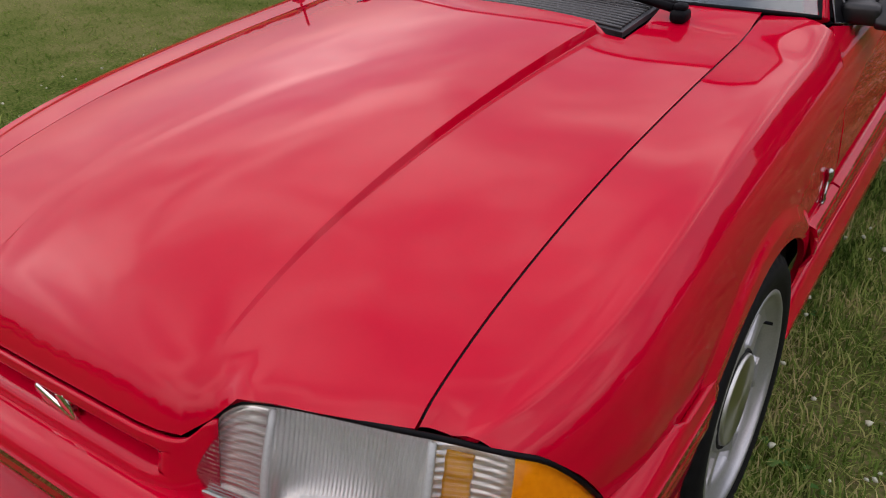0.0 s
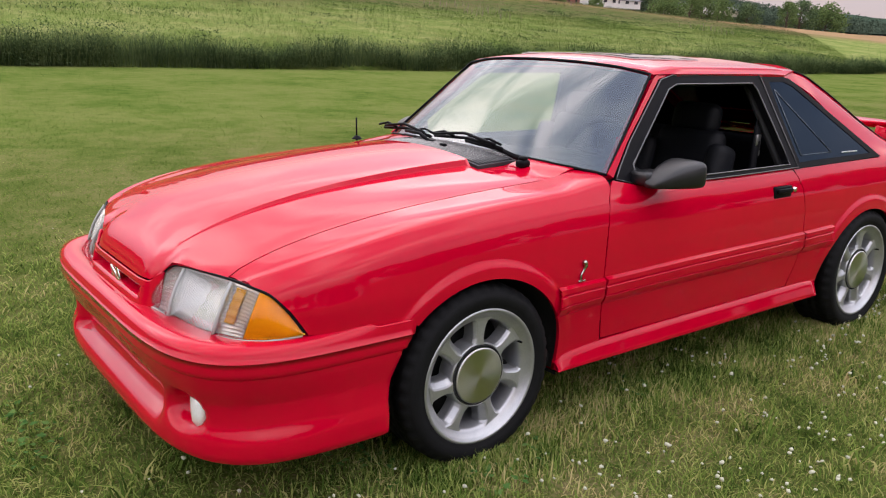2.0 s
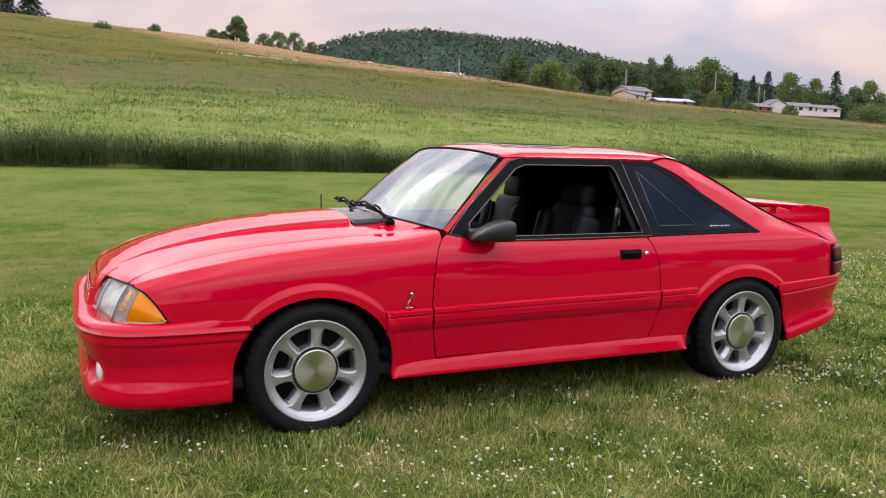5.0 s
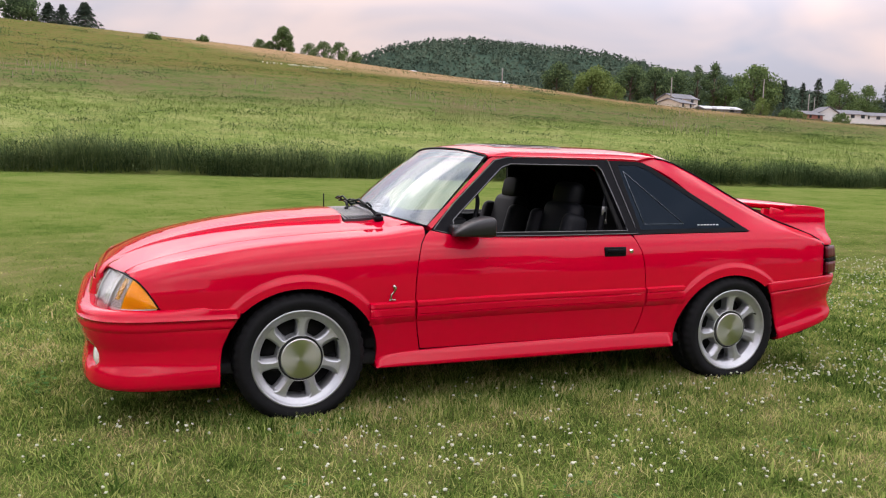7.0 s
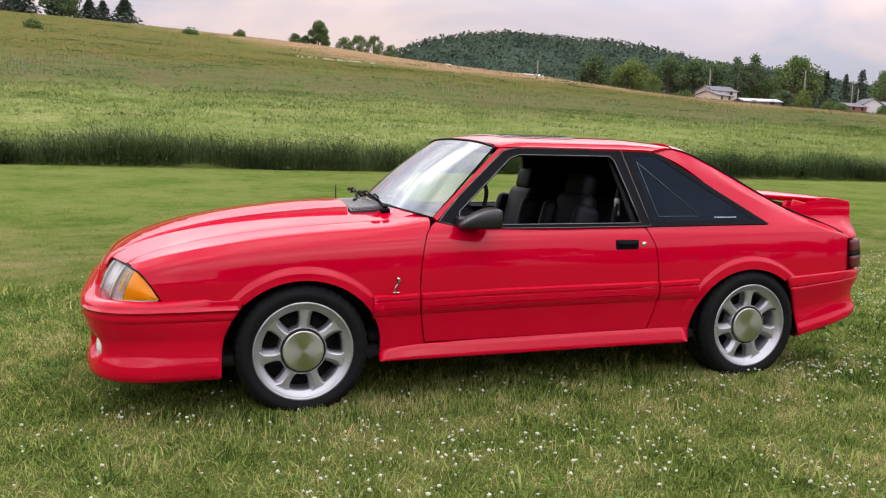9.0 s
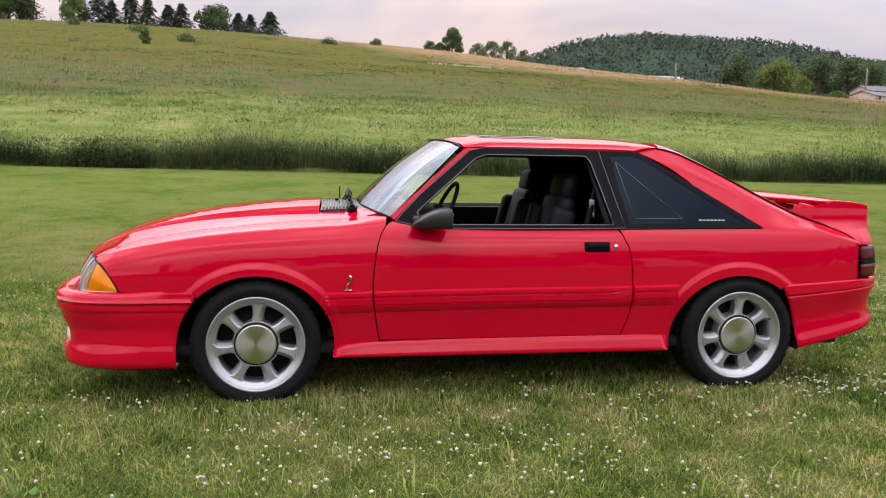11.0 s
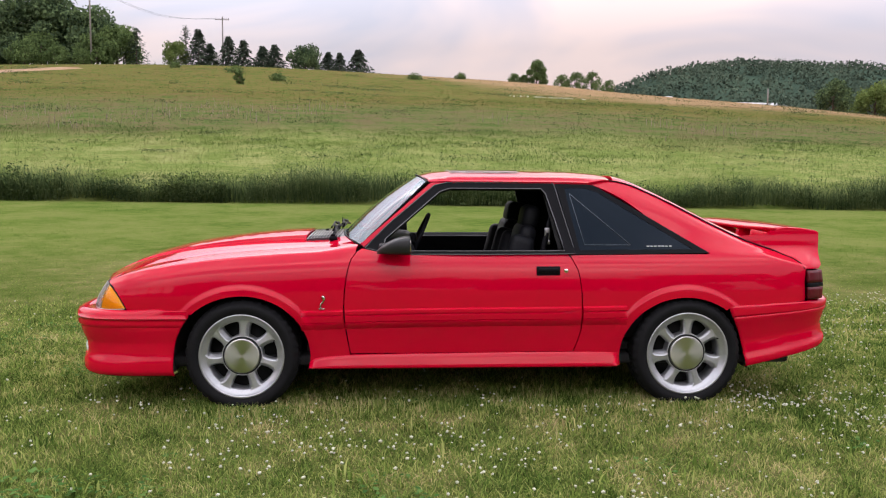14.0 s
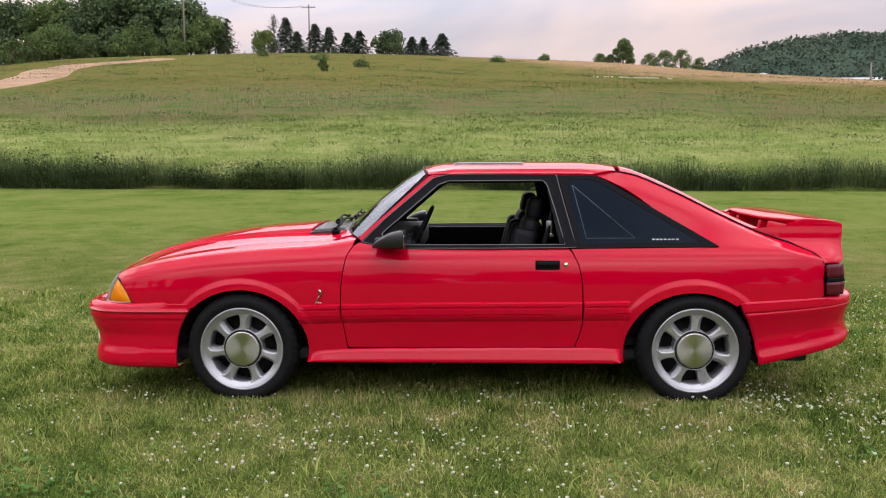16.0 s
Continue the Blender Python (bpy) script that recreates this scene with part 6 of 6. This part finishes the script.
def broadleaf(x, y, top, width, mat, label, bare=0.2, leaves=1500, category="tree", name="tree"):
    z0 = ground_z(x, y) - 0.3
    h = top - z0
    t = empty(name, label, category, "shrubs on the slope" if name == "shrub" else "broadleaf trees", at=(x, y, z0))
    limbs = [tube([(0, 0, 0), (0.05 * h * rng.normal() * 0.3, 0, 0.35 * h), (0.02 * h, 0.02 * h, 0.75 * h)], [0.03 * h, 0.022 * h, 0.008 * h], 7)]
    lobes, rad = [], []
    k = 9
    for i in range(k):
        a = i * 2.4 + rng.uniform(-0.4, 0.4)
        q = (i + 0.5) / k
        zz = h * (bare + (1 - bare) * (0.18 + 0.66 * q))
        rr = width / 2 * (0.62 * math.sin(math.pi * min(1, 0.25 + 0.68 * q)) ** 0.8)
        p = (rr * math.cos(a), rr * math.sin(a), zz)
        lobes.append(p)
        rad.append(width * rng.uniform(0.17, 0.27))
        limbs.append(tube([(0, 0, zz * 0.55), (p[0] * 0.5, p[1] * 0.5, zz * 0.82), p], [0.012 * h, 0.008 * h, 0.003 * h], 5))
    lobes.append((0, 0, h - width * 0.2))
    rad.append(width * 0.2)
    part("trunk", join(*limbs), M_BARK, t)
    co, tr = leaf_cloud(np.array(lobes), np.array(rad), int(leaves * (2.2 if width < 9 else 3.3)), max(0.1, width * (0.029 if width < 9 else 0.021)))
    cr = raw_mesh("crown", co, tr, mat)
    cr.parent = t
    return t


def spruce(x, y, top, width, label, leaves=3000, ragged=0.3):
    z0 = ground_z(x, y) - 0.3
    h = top - z0
    t = empty("conifer", label, "tree", "conifers", at=(x, y, z0))
    part("trunk", tube([(0, 0, 0), (0, 0, 0.5 * h), (0, 0, 0.98 * h)], [0.025 * h, 0.015 * h, 0.004 * h], 7), M_BARK, t)
    tiers = 17
    n = leaves
    lv = rng.integers(0, tiers, n)
    q = lv / tiers
    arm = rng.integers(0, 8, n)
    ang = arm * math.tau / 8 + lv * 0.9 + rng.normal(0, 0.16, n)
    reach = width / 2 * (1 - 0.97 * q) ** 0.95 * (1 + ragged * np.sin(lv * 5.1 + arm * 3.7))
    r = reach * rng.random(n) ** 0.6
    zz = h * (0.06 + 0.94 * q) - 0.20 * r + 0.055 * h * rng.random(n) + 0.02 * h * np.sin(arm * 2.1 + lv)
    c = np.stack([r * np.cos(ang), r * np.sin(ang), zz], 1)
    d = np.stack([np.cos(ang), np.sin(ang), np.full(n, -0.35)], 1)
    s = np.stack([-np.sin(ang), np.cos(ang), rng.normal(0, 0.3, n)], 1)
    size = (0.028 * width + 0.07) * rng.uniform(0.6, 1.3, n)[:, None]
    co = np.stack([c - s * size * 0.6, c + s * size * 0.6, c + d * size * 1.8], 1).reshape(-1, 3)
    cr = raw_mesh("crown", co, np.arange(3 * n).reshape(-1, 3), M_SPRUCE)
    cr.parent = t
    return t


# conifers along the crest
for x, top, w in ((-11.5, 23.6, 2.6), (-9.3, 23.2, 2.3), (-6.0, 23.9, 3.6), (-20.5, 24.2, 3.0), (-23.2, 24.5, 3.2), (-26.0, 25.0, 2.8), (-29.2, 26.1, 3.4), (-31.9, 24.4, 2.6), (-33.8, 26.7, 3.6)):
    spruce(x, 145 + 2 * math.sin(x), top, w * 1.65, "dark spruce on the crest of the slope")
spruce(-36.8, 147, 27.9, 4.6, "thin ragged pine with open branches", 700, 0.5)
spruce(-45.2, 146, 27.3, 5.6, "thin ragged pine with open branches", 900, 0.5)
broadleaf(-15.5, 146, 24.5, 7.2, M_LEAF_DARK, "dark round tree on the crest", 0.05)
broadleaf(-37.6, 143, 24.6, 5.2, M_LEAF_LIGHT, "light green shrub tree before a pine", 0.05)
broadleaf(26.2, 145, 22.7, 4.6, M_LEAF, "small lone round tree on the crest", 0.06, 2200)
for x, top, w in ((22.3, 20.2, 2.8), (24.0, 20.0, 2.0), (31.0, 20.2, 3.6), (33.6, 20.8, 4.0), (36.5, 21.0, 4.4), (39.6, 19.3, 3.0)):
    broadleaf(x, 146, top, w, M_LEAF, "low shrub on the crest", 0.02, 800, "shrub", "shrub")
for x, y, top, w, m in ((-50, 150, 28.0, 9, M_LEAF), (-56, 152, 31.5, 12, M_LEAF_DARK), (-64, 153, 34.5, 14, M_LEAF_DARK), (-72, 152, 33.6, 13, M_LEAF_DARK), (-81, 153, 32.6, 12, M_LEAF), (-90, 154, 32.8, 12, M_LEAF_DARK), (-100, 152, 30, 13, M_LEAF_DARK)):
    broadleaf(x, y, top, w * 1.1, m, "tall dark broadleaf tree at the wood's edge", 0.1, 3000)
for x, top, w in ((-75.4, 26.2, 9.5), (-69.5, 24.5, 5.5), (-62.9, 24.3, 6.5), (-57.5, 23.4, 5.0), (-53, 22.8, 4.0), (-83, 23.8, 5)):
    broadleaf(x, 142, top, w, M_LEAF, "dense shrub below the tall trees", 0.0, 1000, "shrub", "shrub")
for k in range(11):
    x = -102 + 5.0 * k
    broadleaf(x, 147 + 1.5 * math.sin(k * 2.3), ground_z(x, 147) + 5.2 + 1.6 * math.sin(k * 1.9), 8.0, M_LEAF_DARK if k % 2 else M_LEAF, "dense shrub below the tall trees", 0.0, 900, "shrub", "shrub")
# lone shrubs in the meadow
for x, y, h, w in ((-14.0, 100, 1.0, 2.2), (-21.5, 112, 0.9, 3.0), (-16.5, 88, 1.7, 1.3), (3.5, 118, 0.8, 2.6), (-32, 121, 0.9, 2.0), (11, 128, 0.9, 2.2)):
    broadleaf(x, y, ground_z(x, y) + h, w, M_LEAF, "small grey-green shrub in the meadow", 0.0, 350, "shrub", "shrub")

# trees and woods towards the village
for x, top, w, m in ((89.7, 21.7, 7.6, M_LEAF_DARK), (98.5, 20.6, 10.5, M_LEAF_LIGHT), (109, 22.8, 9.5, M_LEAF_DARK), (115.5, 22.6, 9.5, M_LEAF_DARK), (121, 21.6, 9.0, M_LEAF_DARK), (127.5, 23.4, 5.2, M_LEAF_DARK), (132.5, 24.4, 6.4, M_LEAF_DARK), (144.5, 24.9, 13.5, M_LEAF), (136.0, 19.2, 8.5, M_LEAF), (172.5, 22.7, 9.5, M_LEAF), (182, 21.7, 8.5, M_LEAF), (203, 22.2, 10.0, M_LEAF), (197, 20.3, 9.0, M_LEAF_DARK)):
    broadleaf(-1 + (x + 1) * 1.12, 180, 1.36 + (top - 1.36) * 1.12, w * 1.15, m, "broadleaf tree beside the village", 0.08, 1500)
for x, y, top, w, m in ((101.8, 155, 17.4, 4.6, M_LEAF_LIGHT), (142.5, 155, 16.1, 4.4, M_LEAF_LIGHT), (193, 152, 14.0, 12.0, M_LEAF), (151, 156, 13.6, 5, M_LEAF), (173.5, 160, 13.9, 5.5, M_LEAF), (112, 158, 14.6, 4.5, M_LEAF), (158, 160, 13.4, 6, M_LEAF), (146, 166, 16.8, 7, M_LEAF_DARK), (215, 160, 17, 9, M_LEAF), (228, 165, 18, 12, M_LEAF), (285, 170, 18.8, 10, M_LEAF), (297, 172, 20.4, 14, M_LEAF_DARK), (312, 170, 18.5, 18, M_LEAF), (250, 175, 18, 14, M_LEAF), (268, 175, 17, 12, M_LEAF_DARK)):
    broadleaf(x, y, top, w, m, "bushy green tree near the houses", 0.02, 1000)
for x, top, w in ((153.5, 20.9, 5.0), (159.5, 20.5, 4.4), (164.5, 21.8, 6.0), (189, 23.2, 8.0)):
    spruce(-1 + (x + 1) * 1.1, 176, 1.36 + (top - 1.36) * 1.1, w * 1.2, "dark spruce between the houses")


# ---------------- far hills ----------------
ridge = pchip([-700, -300, 40, 92, 123, 145, 161, 195, 229, 263, 306, 353, 420, 520, 700, 1200], [10, 12, 19, 36, 50, 60, 63.5, 67, 66, 66, 58, 56, 48, 42, 40, 40])


def hill_z(x, y):
    t = sstep(215, 480, y)
    return 10 + (ridge(x) - 11.5) * t + 2.5 * noise.noise((x * 0.012, y * 0.012, 9)) * t - max(0, y - 480) * 0.2


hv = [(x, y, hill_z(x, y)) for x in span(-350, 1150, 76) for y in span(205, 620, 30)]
hill = part("backdrop", (hv, [(i * 30 + j, (i + 1) * 30 + j, (i + 1) * 30 + j + 1, i * 30 + j + 1) for i in range(75) for j in range(29)]), M_FAR_SHADED)
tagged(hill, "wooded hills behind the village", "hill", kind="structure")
N = 9000
y = 486 - 240 * rng.random(N) ** 1.1
x = 30 + 640 * rng.random(N) ** 1.2
pos = np.array([(a, b, hill_z(a, b) + 1.5) for a, b in zip(x, y)])
co, tr = leaf_cloud(pos, rng.uniform(1.8, 3.8, N), 90000, 0.70, 1.0)
tagged(raw_mesh("hill_woods", co, tr, M_FAR), "crowns of the woods on the far hill", "woods", kind="stuff")
N = 900
x, y = rng.uniform(100, 420, N), rng.uniform(185, 230, N)
pos = np.array([(a, b, max(ground_z(a, b), 10) + rng.uniform(1, 5)) for a, b in zip(x, y)])
co, tr = leaf_cloud(pos, rng.uniform(1.6, 3.6, N), 26000, 0.45, 1.1)
tagged(raw_mesh("village_woods", co, tr, M_FAR), "dark hedges and trees behind the village", "woods", kind="stuff")


# dark woods that close the field behind and beside the path, mirrored in the paint
N = 700
a = np.radians(rng.uniform(104, 322, N))
r = rng.uniform(66, 88, N)
x, y = r * np.sin(a), -5 + r * np.cos(a)
top = 12.5 + 2.2 * np.sin(a * 17) + 1.6 * np.sin(a * 41 + 1) + 1.2 * np.sin(a * 97 + 2) + 4.5 * np.exp(-((a - radians(138)) / radians(24)) ** 2)
pos = np.stack([x, y, top * (0.12 + 0.80 * rng.random(N) ** 0.7)], 1)
co, tr = leaf_cloud(pos, rng.uniform(1.8, 3.4, N), 46000, 0.95, 1.0)
tagged(raw_mesh("field_woods", co, tr, M_LEAF_DARK), "dark broadleaf woods closing the far side of the field", "woods", kind="stuff")


# ---------------- village, poles, track ----------------
def house(x, y, base, w, d, eaves, ridge_h, wall_mat, roof_mat, label, turn=0.0, windows=3, name="house"):
    h = empty(name, label, "house" if name == "house" else name.replace("_", " "), "village buildings", at=(x, y, base - 1.2))
    h.matrix_world = Matrix.Translation((x, y, base - 1.2)) @ Matrix.Rotation(radians(turn), 4, "Z")
    eaves, ridge_h = eaves * 0.75, ridge_h * 0.78
    e, r = eaves + 1.2, ridge_h + 1.2
    bm = bmesh.new()
    a = [bm.verts.new(v) for v in ((-w / 2, -d / 2, 0), (w / 2, -d / 2, 0), (w / 2, d / 2, 0), (-w / 2, d / 2, 0), (-w / 2, -d / 2, e), (w / 2, -d / 2, e), (w / 2, d / 2, e), (-w / 2, d / 2, e), (-w / 2, 0, r), (w / 2, 0, r))]
    for q in ((0, 1, 5, 4), (1, 2, 6, 9, 5), (2, 3, 7, 6), (3, 0, 4, 8, 7), (4, 5, 9, 8), (6, 7, 8, 9)):
        bm.faces.new([a[i] for i in q])
    bmesh.ops.recalc_face_normals(bm, faces=bm.faces)
    part("wall", bm, wall_mat, h, smooth=False)
    o = 0.35
    rf = [(-w / 2 - o, -d / 2 - o, e - 0.12), (w / 2 + o, -d / 2 - o, e - 0.12), (w / 2 + o, 0, r + 0.1), (-w / 2 - o, 0, r + 0.1), (w / 2 + o, d / 2 + o, e - 0.12), (-w / 2 - o, d / 2 + o, e - 0.12)]
    part("roof", thick((rf, [(0, 1, 2, 3), (3, 2, 4, 5)]), -0.15), roof_mat, h, smooth=False)
    for i in range(windows):
        xx = -w / 2 + (i + 0.5) * w / max(1, windows)
        part("window", box((min(1.2, w * 0.12), 0.08, 0.9), (xx, -d / 2 - 0.02, 1.2 + eaves * 0.55)), M_WINDOW, h, smooth=False)
    return h


house(126, 166, 13.2, 7.5, 6, 1.3, 2.5, M_BEIGE, M_ROOF, "beige bungalow with a grey roof", 25, 2)
house(131, 172, 14.9, 8, 6, 1.1, 2.5, M_BEIGE, M_ROOF, "pale house with a long grey roof", 8, 2)
house(137, 164, 12.7, 10, 5, 0.6, 1.3, M_ROOF, M_WROOF, "long low shed with a pale roof", -6, 2, "shed")
house(167.5, 166, 12.0, 7, 5, 1.4, 2.4, M_BRICK, M_ROOF, "red-brown barn with a grey roof", 10, 2, "barn")
house(174.5, 167, 12.5, 5, 5, 1.8, 3.5, M_WALL, M_ROOF, "white gabled house with a grey roof", 75, 1)
house(182, 167, 12.5, 9.5, 6, 1.6, 2.8, M_WALL, M_ROOF, "long white house with a grey roof", -8, 3)
house(192.5, 168, 12.6, 10, 6, 1.4, 2.4, M_WALL, M_ROOF, "white bungalow with a grey roof", -10, 3)
house(207.5, 164, 11.7, 6, 5, 1.0, 1.9, M_BEIGE, M_ROOF, "small cream shed house", 0, 2)
house(240, 178, 13.2, 14, 7, 1.8, 3.0, M_WALL, M_ROOF, "white house far along the valley", -15, 3)
house(262, 182, 13.0, 10, 7, 1.6, 2.8, M_BEIGE, M_ROOF, "beige house far along the valley", -10, 2)
house(320, 185, 13.0, 12, 7, 1.6, 2.6, M_WALL, M_WROOF, "pale house far along the valley", -10, 2)
house(95.5, 220, 20.6, 26, 6, 0.8, 1.7, M_WALL, M_WROOF, "long low white-roofed barn behind the crest", 4, 0, "barn")
dome = lathe([(1.7, 0), (1.6, 0.3), (1.2, 0.6), (0.6, 0.85), (0.0, 0.95)], 24)
bmesh.ops.rotate(dome, cent=(0, 0, 0), matrix=Matrix.Rotation(radians(90), 3, "X"), verts=dome.verts)
bmesh.ops.translate(dome, vec=(51.5, 148, 15.6), verts=dome.verts)
tagged(part("shed", dome, M_WROOF), "small pale domed shelter behind the crest", "shed")


def pole(x, y, top, arm, label):
    z0 = ground_z(x, y) - 0.3
    p = empty("utility_pole", label, "utility pole", "utility poles", at=(x, y, z0))
    h = top - z0
    part("pole", tube([(0, 0, 0), (0, 0, h * 0.5), (0, 0, h)], [0.17, 0.14, 0.11], 10), M_POLE, p)
    if arm:
        part("crossarm", box((arm, 0.12, 0.12), (0, -0.12, h - 0.6)), M_POLE, p)
        for k in (-0.45, 0.0, 0.45):
            part("insulator", box((0.08, 0.08, 0.2), (arm * k, -0.12, h - 0.45), 0.02), M_ROOF, p)
    return p


pole(-52.0, 143, 38.6, 0, "grey wooden utility pole on the crest")
pole(-30.9, 150, 30.2, 2.5, "wooden utility pole with a crossarm")
for x, y, top in ((124.5, 166, 20.5), (143.8, 156, 20.4), (168, 166, 18.6), (176, 172, 18.4), (71.5, 150, 18.3)):
    pole(x, y, top, 0, "thin grey pole by the village")
for dz, dx in ((29.9, -1.1), (29.9, 1.1)):
    pts = [(-30.9 + dx + (-52.0 + 30.9 - dx) * k, 150 - 7 * k, dz + 4 * k - 2.2 * math.sin(math.pi * k)) for k in span(0, 1, 9)]
    tagged(part("power_cable", tube(pts, 0.018, 4), M_BLACK), "thin dark cable slung between poles", "cable", "power cables")

# dirt track over the crest
tv = []
for k in span(0, 1, 40):
    a, b = track(max(0, k - 0.01)), track(min(1, k + 0.01))
    d = math.dist(a, b)
    nx, ny = -(b[1] - a[1]) / d, (b[0] - a[0]) / d
    c = track(k)
    for o in (-4.2, -2, 0, 2, 4.2):
        o *= 1 + 0.15 * math.sin(k * 31 + o)
        px, py = c[0] + nx * o, c[1] + ny * o
        tv.append((px, py, ground_z(px, py) + (0.12 if abs(o) < 3 else -0.25)))
tagged(part("track", (tv, [(i * 5 + j, i * 5 + j + 1, (i + 1) * 5 + j + 1, (i + 1) * 5 + j) for i in range(39) for j in range(4)]), M_DIRT), "pale dirt track climbing the slope", "track", kind="structure")
